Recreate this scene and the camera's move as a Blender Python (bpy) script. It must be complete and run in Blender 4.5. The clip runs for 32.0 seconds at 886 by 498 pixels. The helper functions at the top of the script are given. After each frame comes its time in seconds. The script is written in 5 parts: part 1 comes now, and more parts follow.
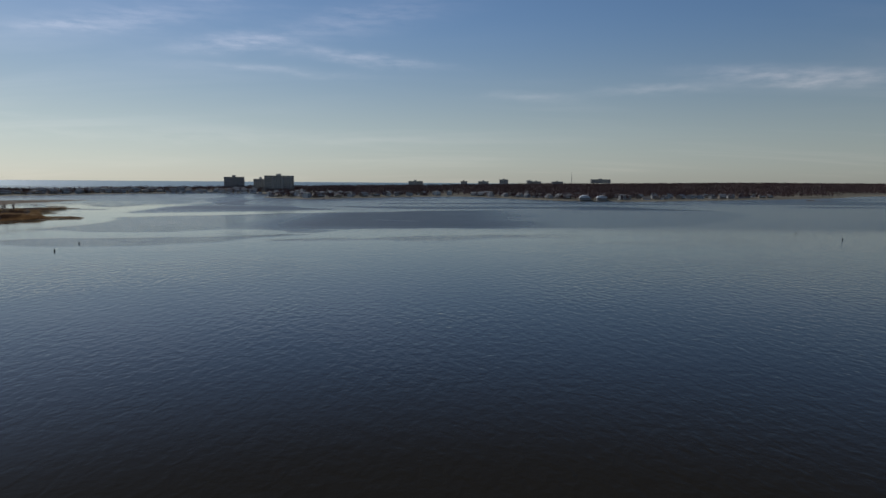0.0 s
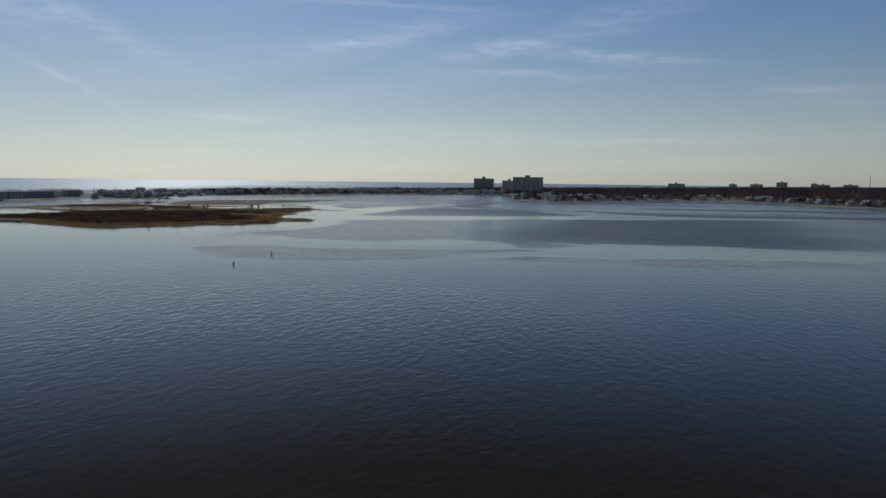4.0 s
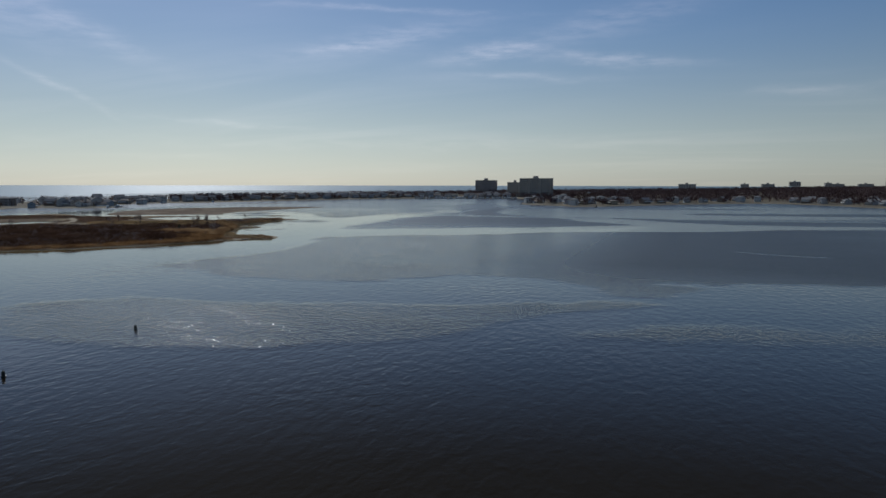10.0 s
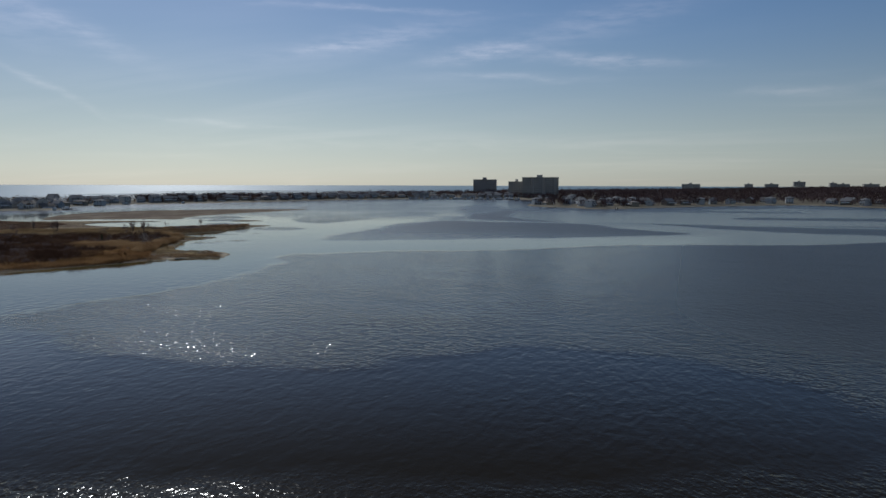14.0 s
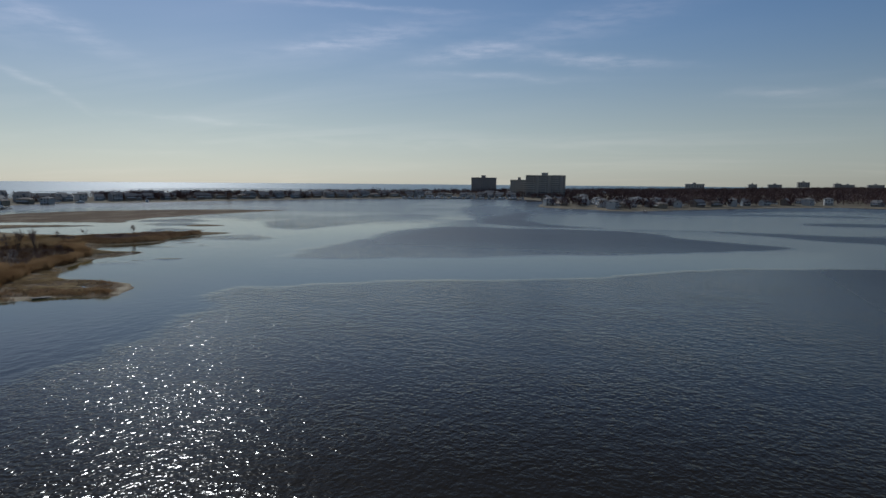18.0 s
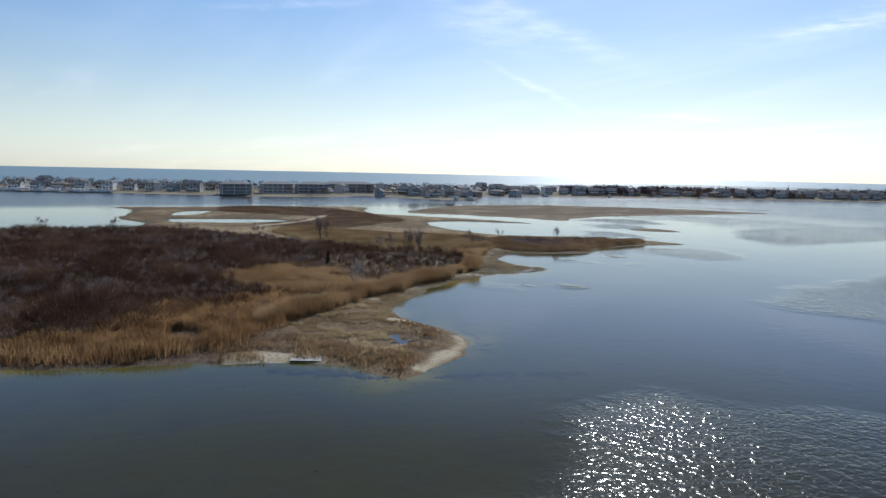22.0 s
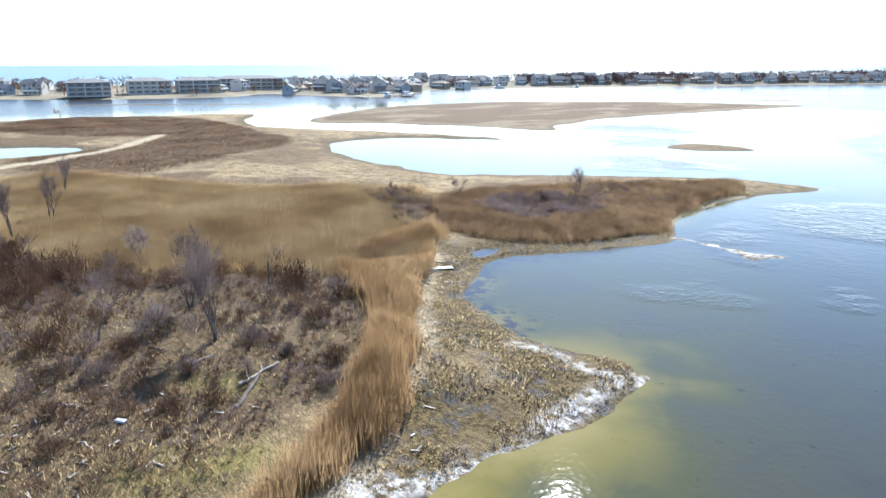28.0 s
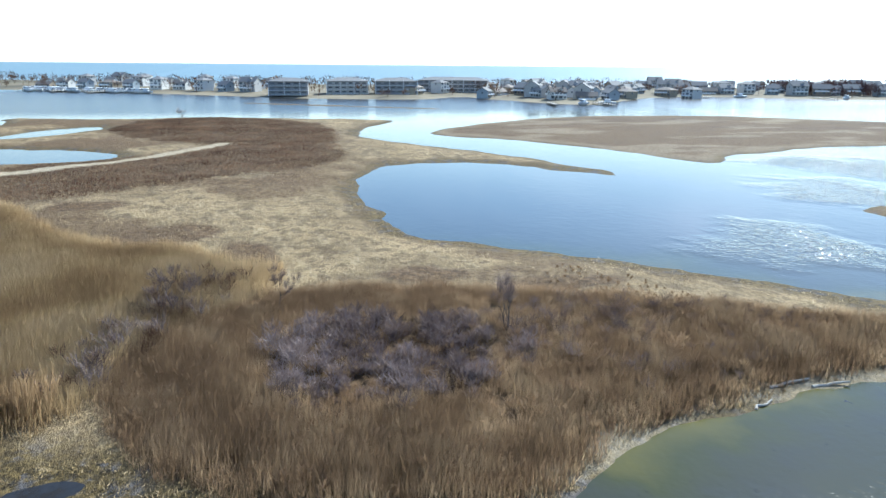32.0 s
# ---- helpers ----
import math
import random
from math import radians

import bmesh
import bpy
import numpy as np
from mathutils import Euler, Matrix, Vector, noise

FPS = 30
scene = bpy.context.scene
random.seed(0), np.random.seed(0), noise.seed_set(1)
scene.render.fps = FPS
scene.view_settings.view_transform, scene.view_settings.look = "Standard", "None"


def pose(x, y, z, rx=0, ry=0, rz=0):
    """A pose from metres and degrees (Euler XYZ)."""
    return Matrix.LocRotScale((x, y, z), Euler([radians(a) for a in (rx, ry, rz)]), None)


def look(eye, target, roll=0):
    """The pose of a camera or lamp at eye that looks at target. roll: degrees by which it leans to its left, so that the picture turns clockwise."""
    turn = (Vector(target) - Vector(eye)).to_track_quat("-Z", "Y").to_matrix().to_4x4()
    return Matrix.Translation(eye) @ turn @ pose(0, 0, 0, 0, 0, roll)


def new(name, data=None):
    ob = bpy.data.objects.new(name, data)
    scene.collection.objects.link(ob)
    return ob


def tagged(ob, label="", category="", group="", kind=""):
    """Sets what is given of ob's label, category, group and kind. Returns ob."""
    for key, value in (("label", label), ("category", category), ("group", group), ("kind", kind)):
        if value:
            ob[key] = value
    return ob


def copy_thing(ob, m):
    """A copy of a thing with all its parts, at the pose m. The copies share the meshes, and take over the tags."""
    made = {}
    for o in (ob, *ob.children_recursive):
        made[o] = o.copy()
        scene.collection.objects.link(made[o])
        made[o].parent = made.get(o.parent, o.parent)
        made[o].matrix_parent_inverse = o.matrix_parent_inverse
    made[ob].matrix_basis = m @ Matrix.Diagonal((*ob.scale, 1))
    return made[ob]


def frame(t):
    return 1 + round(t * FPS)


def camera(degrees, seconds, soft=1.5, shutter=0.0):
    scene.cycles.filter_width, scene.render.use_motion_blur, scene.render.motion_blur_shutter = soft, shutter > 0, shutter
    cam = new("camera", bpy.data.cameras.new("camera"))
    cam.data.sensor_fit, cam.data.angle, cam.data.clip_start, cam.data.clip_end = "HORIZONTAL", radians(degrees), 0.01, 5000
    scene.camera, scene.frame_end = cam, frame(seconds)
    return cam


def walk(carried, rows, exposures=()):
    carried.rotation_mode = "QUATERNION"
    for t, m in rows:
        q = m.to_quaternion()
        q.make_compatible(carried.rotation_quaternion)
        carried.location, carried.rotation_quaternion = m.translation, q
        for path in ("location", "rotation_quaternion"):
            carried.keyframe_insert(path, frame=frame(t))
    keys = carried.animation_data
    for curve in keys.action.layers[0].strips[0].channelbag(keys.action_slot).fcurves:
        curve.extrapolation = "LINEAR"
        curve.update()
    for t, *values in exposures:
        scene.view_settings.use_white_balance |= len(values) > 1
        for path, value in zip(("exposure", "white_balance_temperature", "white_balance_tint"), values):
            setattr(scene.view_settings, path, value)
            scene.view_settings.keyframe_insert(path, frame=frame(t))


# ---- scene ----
cam = camera(65.0, 32.0)
# seconds; eye x, y, z in metres; yaw, pitch, roll in degrees
ROWS = [
    (0.0, 0.00, -0.00, 27.50, 0.13, -5.74, -0.42),
    (0.5, -0.24, 9.83, 27.55, 0.16, -5.72, -0.46),
    (1.0, -0.47, 19.63, 27.58, 0.18, -5.66, -0.50),
    (1.5, -0.74, 29.38, 27.59, 4.02, -5.67, -0.53),
    (2.0, -1.15, 39.06, 27.57, 5.12, -5.64, -0.57),
    (2.5, -1.81, 48.62, 27.52, 8.98, -5.63, -0.61),
    (3.0, -2.79, 58.09, 27.44, 19.70, -5.75, -0.65),
    (3.5, -4.20, 67.42, 27.35, 20.71, -5.79, -0.68),
    (5.5, -17.27, 102.99, 27.02, 21.07, -5.63, -0.34),
    (6.0, -21.56, 112.42, 26.88, 21.01, -5.59, -0.26),
    (6.5, -25.94, 121.97, 26.73, 20.97, -5.54, -0.19),
    (7.0, -30.44, 131.60, 26.57, 20.88, -5.50, -0.12),
    (7.5, -35.02, 141.31, 26.40, 20.76, -5.49, -0.07),
    (8.0, -39.59, 151.17, 26.22, 20.67, -5.49, -0.03),
    (8.5, -44.19, 161.07, 26.03, 20.61, -5.47, -0.02),
    (9.0, -48.86, 170.93, 25.83, 20.49, -5.47, -0.03),
    (9.5, -53.65, 180.76, 25.65, 20.39, -5.48, -0.05),
    (10.0, -58.52, 190.77, 25.49, 20.27, -5.50, -0.06),
    (10.5, -63.41, 200.92, 25.36, 20.17, -5.51, -0.08),
    (11.0, -68.37, 211.10, 25.23, 20.07, -5.51, -0.10),
    (11.5, -73.33, 221.30, 25.10, 19.95, -5.49, -0.11),
    (12.0, -78.24, 231.50, 24.95, 19.87, -5.50, -0.13),
    (12.5, -83.01, 241.67, 24.78, 19.77, -5.47, -0.12),
    (13.0, -87.74, 251.79, 24.60, 19.71, -5.46, -0.12),
    (13.5, -92.50, 261.80, 24.40, 19.55, -5.47, -0.11),
    (14.0, -97.24, 271.77, 24.20, 19.49, -5.49, -0.11),
    (14.5, -101.97, 281.76, 24.00, 19.41, -5.50, -0.11),
    (16.5, -121.33, 321.03, 23.20, 18.94, -5.49, -0.20),
    (17.0, -125.80, 331.01, 23.02, 18.86, -5.50, -0.27),
    (17.5, -130.24, 340.99, 22.84, 18.79, -5.51, -0.34),
    (18.0, -134.78, 350.90, 22.66, 18.66, -5.57, -0.43),
    (18.5, -139.41, 360.76, 22.50, 19.03, -5.51, -0.52),
    (19.0, -144.13, 370.58, 22.33, 18.95, -5.51, -0.62),
    (19.5, -148.93, 380.30, 22.17, 19.77, -5.50, -0.74),
    (20.0, -153.88, 389.72, 21.97, 24.49, -5.54, -0.88),
    (20.5, -159.15, 398.52, 21.74, 35.02, -5.76, -1.03),
    (21.0, -164.84, 406.78, 21.49, 45.22, -6.06, -1.14),
    (21.5, -171.10, 414.28, 21.25, 53.51, -6.29, -1.19),
    (22.0, -178.10, 420.67, 21.04, 56.33, -6.37, -1.20),
    (22.5, -185.57, 426.39, 20.85, 56.95, -6.25, -1.19),
    (23.0, -193.40, 431.70, 20.70, 57.05, -6.72, -1.16),
    (23.5, -201.45, 436.66, 20.57, 56.88, -13.41, -1.11),
    (24.0, -209.80, 441.67, 20.46, 56.73, -14.28, -1.05),
    (24.5, -218.43, 446.70, 20.32, 56.61, -14.28, -0.97),
    (26.5, -252.79, 466.94, 19.74, 53.52, -14.39, -0.43),
    (27.0, -258.82, 473.63, 19.69, 52.46, -14.53, -0.26),
    (27.5, -263.66, 480.94, 19.63, 51.96, -14.83, -0.08),
    (28.0, -267.42, 488.80, 19.55, 51.48, -15.11, 0.09),
    (28.5, -270.55, 497.17, 19.45, 51.15, -15.44, 0.22),
    (29.0, -273.38, 505.68, 19.31, 51.20, -15.74, 0.29),
    (29.5, -276.03, 514.29, 19.13, 54.29, -16.03, 0.31),
    (30.0, -278.75, 522.71, 18.98, 57.94, -16.25, 0.28),
    (30.5, -281.34, 530.58, 18.96, 66.26, -16.26, 0.19),
    (31.0, -283.82, 537.29, 19.05, 71.69, -15.91, 0.02),
    (31.5, -286.15, 542.63, 19.26, 73.03, -15.43, -0.24),
    (32.0, -287.93, 546.15, 19.54, 73.03, -15.02, -0.53),
]
EXPOSURES = [(0.0, -0.83, 5800, 8), (3.5, -0.83, 5800, 8), (19.5, -0.93, 5800, 8), (20.5, -0.97, 5800, 8), (21.2, -0.6, 5800, 8), (22.0, 0.12, 5850, 8), (23.0, 0.74, 5800, 8), (24.0, 1.25, 5800, 8),
             (24.5, 1.3, 5800, 8), (26.5, 1.83, 5850, 7), (29.0, 1.63, 5800, 6), (31.0, 1.53, 5750, 4), (32.0, 1.42, 5500, 1)]
walk(cam, [(t, pose(x, y, z, 90 + pitch, roll, yaw)) for t, x, y, z, yaw, pitch, roll in ROWS], EXPOSURES)

# ---------------------------------------------------------------- sky and sun
SUN_AZ = 40.5    # degrees from +y towards -x
SUN_EL = 35.8
world = bpy.data.worlds.new("sky")
scene.world = world
world.use_nodes = True
wn = world.node_tree.nodes
wl = world.node_tree.links
bg = wn["Background"]
sky = wn.new("ShaderNodeTexSky")
sky.sky_type = 'NISHITA'
sky.sun_disc = False
sky.sun_elevation = radians(SUN_EL)
sky.sun_rotation = radians(-SUN_AZ)
sky.air_density, sky.dust_density, sky.ozone_density = 1.0, 0.25, 1.8
# thin cirrus, drawn on a plane high above
coord = wn.new("ShaderNodeTexCoord")
sep = wn.new("ShaderNodeSeparateXYZ")
wl.new(coord.outputs["Generated"], sep.inputs[0])


def wmath(op, a, b=0.0, c=None):
    m = wn.new("ShaderNodeMath")
    m.operation = op
    for i, v in enumerate((a, b, c)):
        if v is None:
            continue
        if hasattr(v, "is_linked"):
            wl.new(v, m.inputs[i])
        else:
            m.inputs[i].default_value = v
    return m.outputs[0]


height = wmath('ADD', wmath('MAXIMUM', sep.outputs[2], 0.0), 0.09)
comb = wn.new("ShaderNodeCombineXYZ")
wl.new(wmath('DIVIDE', sep.outputs[0], height), comb.inputs[0])
wl.new(wmath('DIVIDE', sep.outputs[1], height), comb.inputs[1])


def wisp(scale, turn, sx, sy, detail, lo, hi, shift):
    mp = wn.new("ShaderNodeMapping")
    mp.inputs["Rotation"].default_value = (0, 0, radians(turn))
    mp.inputs["Scale"].default_value = (sx, sy, 1)
    mp.inputs["Location"].default_value = shift
    wl.new(comb.outputs[0], mp.inputs[0])
    nz = wn.new("ShaderNodeTexNoise")
    nz.inputs["Scale"].default_value = scale
    nz.inputs["Detail"].default_value = detail
    nz.inputs["Roughness"].default_value = 0.55
    nz.inputs["Distortion"].default_value = 0.6
    wl.new(mp.outputs[0], nz.inputs["Vector"])
    mr = wn.new("ShaderNodeMapRange")
    mr.interpolation_type = 'SMOOTHSTEP'
    mr.inputs[1].default_value, mr.inputs[2].default_value = lo, hi
    wl.new(nz.outputs["Fac"], mr.inputs[0])
    return mr.outputs[0]


veil = wmath('MULTIPLY', wisp(0.75, 62, 0.45, 1.3, 9, 0.44, 0.74, (1.7, 0.4, 0)), wisp(0.3, 20, 1, 1, 3, 0.34, 0.58, (4.0, 2.0, 0)))
veil = wmath('MULTIPLY', veil, 0.30)
# the wisps and vapour trails: azimuth from +y towards -x and elevation in degrees, half length, half width, slope, strength
around = wmath('MULTIPLY', wmath('ARCTAN2', wmath('MULTIPLY', sep.outputs[0], -1.0), sep.outputs[1]), 57.2958)
above = wmath('MULTIPLY', wmath('ARCSINE', sep.outputs[2]), 57.2958)


def sky_noise(sx, sy, detail):
    c = wn.new("ShaderNodeCombineXYZ")
    wl.new(wmath('MULTIPLY', around, sx), c.inputs[0])
    wl.new(wmath('MULTIPLY', above, sy), c.inputs[1])
    nz = wn.new("ShaderNodeTexNoise")
    nz.inputs["Scale"].default_value = 1.0
    nz.inputs["Detail"].default_value = detail
    nz.inputs["Roughness"].default_value = 0.6
    wl.new(c.outputs[0], nz.inputs["Vector"])
    return nz.outputs["Fac"]


ragged = wmath('ADD', above, wmath('MULTIPLY', wmath('SUBTRACT', sky_noise(0.16, 0.5, 5), 0.5), 1.6))
feather = wmath('MULTIPLY', wmath('MAXIMUM', wmath('SUBTRACT', sky_noise(0.35, 1.7, 7), 0.28), 0.0), 4.2)
wisps = None
for az_c, el_c, half, thick, slope, strength in (
        (25, 11.2, 8, 1.0, -0.17, 0.55), (16, 10.4, 4.5, 0.55, -0.13, 0.85), (7, 9.5, 6.5, 0.50, 0.09, 0.65), (14, 8.4, 7, 0.35, 0.04, 0.35), (25, 13.4, 9, 0.25, 0.03, 0.5),
        (7, 12.4, 8, 1.2, -0.2, 0.35), (49, 6.8, 4, 0.3, 0.5, 0.35), (53, 11.5, 5, 1.6, 0.3, 0.4), (37, 4.6, 8, 0.25, 0.07, 0.25), (-27, 7.5, 7, 0.6, 0.06, 0.85),
        (-17, 7.0, 5, 0.35, 0.0, 0.45), (-6.6, 6.6, 4, 0.4, 0.0, 0.3), (48, 11.2, 6, 0.9, 0.4, 0.5), (68, 12.6, 6, 0.3, -0.1, 0.35), (22, 3.0, 26, 0.6, 0.0, 0.16), (28, 10.6, 2.6, 0.4, -0.1, 0.6)):
    dx = wmath('SUBTRACT', around, az_c)
    dy = wmath('SUBTRACT', wmath('SUBTRACT', ragged, el_c), wmath('MULTIPLY', dx, slope))
    q = wmath('ADD', wmath('POWER', wmath('ABSOLUTE', wmath('DIVIDE', dx, half)), 2.0), wmath('POWER', wmath('ABSOLUTE', wmath('DIVIDE', dy, thick)), 2.0))
    q = wmath('MULTIPLY', wmath('POWER', 2.718, wmath('MULTIPLY', q, -1.3)), strength)
    wisps = q if wisps is None else wmath('ADD', wisps, q)
veil = wmath('ADD', veil, wmath('MULTIPLY', wisps, feather))
rich = wn.new("ShaderNodeHueSaturation")
rich.inputs["Saturation"].default_value = 1.10
rich.inputs["Hue"].default_value = 0.506
wl.new(sky.outputs[0], rich.inputs["Color"])
# sea haze takes the colour out of the sky towards the horizon
grey = wn.new("ShaderNodeRGBToBW")
wl.new(sky.outputs[0], grey.inputs[0])
tint = wn.new("ShaderNodeMix")
tint.data_type, tint.blend_type = 'RGBA', 'MULTIPLY'
tint.inputs[0].default_value = 1.0
wl.new(grey.outputs[0], tint.inputs[6])
tint.inputs[7].default_value = (0.99, 1.0, 0.93, 1)
haze = wn.new("ShaderNodeMapRange")
haze.interpolation_type = 'SMOOTHSTEP'
haze.inputs[1].default_value, haze.inputs[2].default_value, haze.inputs[3].default_value, haze.inputs[4].default_value = 0.0, 0.24, 0.60, 0.0
wl.new(sep.outputs[2], haze.inputs[0])
hazed = wn.new("ShaderNodeMix")
hazed.data_type = 'RGBA'
wl.new(haze.outputs[0], hazed.inputs[0])
wl.new(rich.outputs[0], hazed.inputs[6])
wl.new(tint.outputs[2], hazed.inputs[7])
cirrus = wn.new("ShaderNodeMix")
cirrus.data_type, cirrus.blend_type = 'RGBA', 'ADD'
wl.new(veil, cirrus.inputs[0])
wl.new(hazed.outputs[2], cirrus.inputs[6])
cirrus.inputs[7].default_value = (3.3, 2.5, 2.1, 1)
wl.new(cirrus.outputs[2], bg.inputs[0])
bg.inputs[1].default_value = 0.088

sun = bpy.data.lights.new("sun", 'SUN')
sun.energy, sun.angle, sun.color = 3.9, radians(0.53), (1.0, 0.95, 0.87)
sun_ob = new("sun", sun)
az, el = radians(SUN_AZ), radians(SUN_EL)
sun_ob.matrix_world = look((0, 0, 300), (300 * math.sin(az) * math.cos(el), -300 * math.cos(az) * math.cos(el), 300 - 300 * math.sin(el)))

# ---------------------------------------------------------------- materials
class Nodes:
    """A short way to write a node material."""

    def __init__(self, name, rough=0.8, metal=0.0, spec=0.5):
        self.mat = bpy.data.materials.new(name)
        self.mat.use_nodes = True
        self.n, self.l = self.mat.node_tree.nodes, self.mat.node_tree.links
        self.p = self.n["Principled BSDF"]
        self.p.inputs["Roughness"].default_value = rough
        self.p.inputs["Metallic"].default_value = metal
        self.p.inputs["Specular IOR Level"].default_value = spec

    def put(self, v, socket):
        if hasattr(v, "is_linked"):
            self.l.new(v, socket)
        else:
            socket.default_value = v

    def pos(self):
        return self.n.new("ShaderNodeNewGeometry").outputs["Position"]

    def local(self):
        return self.n.new("ShaderNodeTexCoord").outputs["Object"]

    def attr(self, name):
        a = self.n.new("ShaderNodeAttribute")
        a.attribute_name = name
        return a.outputs["Fac"]

    def island(self):
        return self.n.new("ShaderNodeNewGeometry").outputs["Random Per Island"]

    def each(self):
        return self.n.new("ShaderNodeObjectInfo").outputs["Random"]

    def mapped(self, vec, scale=(1, 1, 1), turn=0.0):
        m = self.n.new("ShaderNodeMapping")
        m.inputs["Scale"].default_value = scale
        m.inputs["Rotation"].default_value = (0, 0, radians(turn))
        self.l.new(vec, m.inputs[0])
        return m.outputs[0]

    def noise(self, vec, scale, detail=4, rough=0.55, distort=0.0):
        t = self.n.new("ShaderNodeTexNoise")
        t.inputs["Scale"].default_value = scale
        t.inputs["Detail"].default_value = detail
        t.inputs["Roughness"].default_value = rough
        t.inputs["Distortion"].default_value = distort
        self.l.new(vec, t.inputs["Vector"])
        return t.outputs["Fac"]

    def math(self, op, a, b=0.0):
        m = self.n.new("ShaderNodeMath")
        m.operation = op
        self.put(a, m.inputs[0])
        self.put(b, m.inputs[1])
        return m.outputs[0]

    def range(self, v, a, b, c=0.0, d=1.0):
        m = self.n.new("ShaderNodeMapRange")
        m.interpolation_type = 'SMOOTHSTEP'
        self.put(v, m.inputs[0])
        for i, k in enumerate((a, b, c, d)):
            m.inputs[i + 1].default_value = k
        return m.outputs[0]

    def mix(self, fac, a, b):
        m = self.n.new("ShaderNodeMix")
        m.data_type = 'RGBA'
        self.put(fac, m.inputs[0])
        for v, s in ((a, m.inputs[6]), (b, m.inputs[7])):
            self.put(v if hasattr(v, "is_linked") else (*v, 1), s)
        return m.outputs[2]

    def ramp(self, fac, stops):
        r = self.n.new("ShaderNodeValToRGB")
        el = r.color_ramp.elements
        while len(el) < len(stops):
            el.new(0.5)
        for e, (at, c) in zip(el, stops):
            e.position, e.color = at, (*c, 1)
        self.l.new(fac, r.inputs[0])
        return r.outputs[0]

    def colour(self, c):
        self.put(c if hasattr(c, "is_linked") else (*c, 1), self.p.inputs["Base Color"])

    def rough(self, v):
        self.put(v, self.p.inputs["Roughness"])

    def bump(self, h, strength=0.5, distance=0.1):
        b = self.n.new("ShaderNodeBump")
        self.put(strength, b.inputs["Strength"])
        b.inputs["Distance"].default_value = distance
        self.l.new(h, b.inputs["Height"])
        self.l.new(b.outputs[0], self.p.inputs["Normal"])
        return b


def varied(name, a, b, scale, rough=0.8, metal=0.0, bump=0.0, by_object=0.0, local=True):
    """Two tones in broad and fine noise, with an optional spread from object to object."""
    m = Nodes(name, rough, metal)
    v = m.local() if local else m.pos()
    f = m.math('ADD', m.math('MULTIPLY', m.noise(v, scale, 5), 0.65), m.math('MULTIPLY', m.noise(v, scale * 9, 3), 0.35))
    f = m.range(f, 0.3, 0.7)
    if by_object:
        f = m.math('ADD', m.math('MULTIPLY', f, 1 - by_object), m.math('MULTIPLY', m.each(), by_object))
    m.colour(m.mix(f, a, b))
    if bump:
        m.bump(m.noise(v, scale * 6, 4), 0.6, bump)
    return m.mat


# water: dark and brownish, ripples where the wind reaches it, olive over the shallows
w = Nodes("bay_water", 0.05)
w.p.inputs["IOR"].default_value = 1.333
P3 = w.pos()
ripple = w.attr("ripple")
shallow = w.math('MULTIPLY', w.attr("shallow"), w.range(w.noise(P3, 0.16, 5), 0.25, 0.6, 0.65, 1.0))
open_sea = w.attr("sea")
bed = w.ramp(shallow, [(0.0, (0.0215, 0.0170, 0.0105)), (0.22, (0.043, 0.044, 0.034)), (0.40, (0.050, 0.052, 0.019)), (0.65, (0.125, 0.104, 0.020)), (1.0, (0.21, 0.165, 0.055))])
weed = w.math('ADD', w.noise(P3, 0.85, 6, 0.65), w.math('MULTIPLY', w.attr("weed"), 0.22))
bed = w.mix(w.range(weed, 0.62, 0.76), bed, w.mix(w.noise(P3, 3.0, 3), (0.012, 0.012, 0.012), (0.035, 0.032, 0.028)))
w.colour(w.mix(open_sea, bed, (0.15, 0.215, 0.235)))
small = w.noise(w.mapped(P3, (1.15, 0.95, 1.0), 28), 1.8, 1, 0.5, 0.2)
mid = w.noise(w.mapped(P3, (1.0, 1.2, 1.0), 40), 0.6, 1, 0.5, 0.4)
gust = w.range(w.noise(w.mapped(P3, (1.0, 1.7, 1.0), 20), 0.035, 4), 0.30, 0.72, 0.55, 1.0)
long_ = w.math('ADD', w.noise(w.mapped(P3, (1.25, 0.7, 1.0), 38), 0.50, 1, 0.5, 0.4), w.math('MULTIPLY', w.noise(w.mapped(P3, (1.0, 0.8, 1.0), -20), 1.3, 1, 0.5, 0.3), 0.3))
tiny = w.math('MULTIPLY', w.noise(P3, 2.6, 1, 0.5, 0.2), w.math('MULTIPLY', w.attr("lee"), 0.16))
hgt = w.math('ADD', tiny, w.math('ADD', w.math('MULTIPLY', small, 0.245), w.math('MULTIPLY', mid, 0.30)))
hgt = w.math('ADD', w.math('MULTIPLY', hgt, w.math('MULTIPLY', ripple, gust)), w.math('MULTIPLY', long_, w.math('MULTIPLY', w.attr("swell"), 0.35)))
w.bump(hgt, 1.0, 0.50)
w.rough(w.math('ADD', w.math('ADD', w.math('MULTIPLY', ripple, w.range(w.attr("lee"), 0.0, 1.0, 0.105, 0.045)), 0.03), w.math('MULTIPLY', w.attr("chop"), 0.30)))
facing = w.n.new("ShaderNodeLayerWeight").outputs["Facing"]
lee_ = w.attr("lee")
gloss = w.math('ADD', w.range(facing, 0.60, 0.90, 0.025, 0.48), w.math('MULTIPLY', ripple, 0.05))
w.put(w.math('ADD', w.math('MULTIPLY', lee_, 0.34), w.math('MULTIPLY', w.math('SUBTRACT', 1.0, lee_), gloss)), w.p.inputs["Specular IOR Level"])
WATER = w.mat

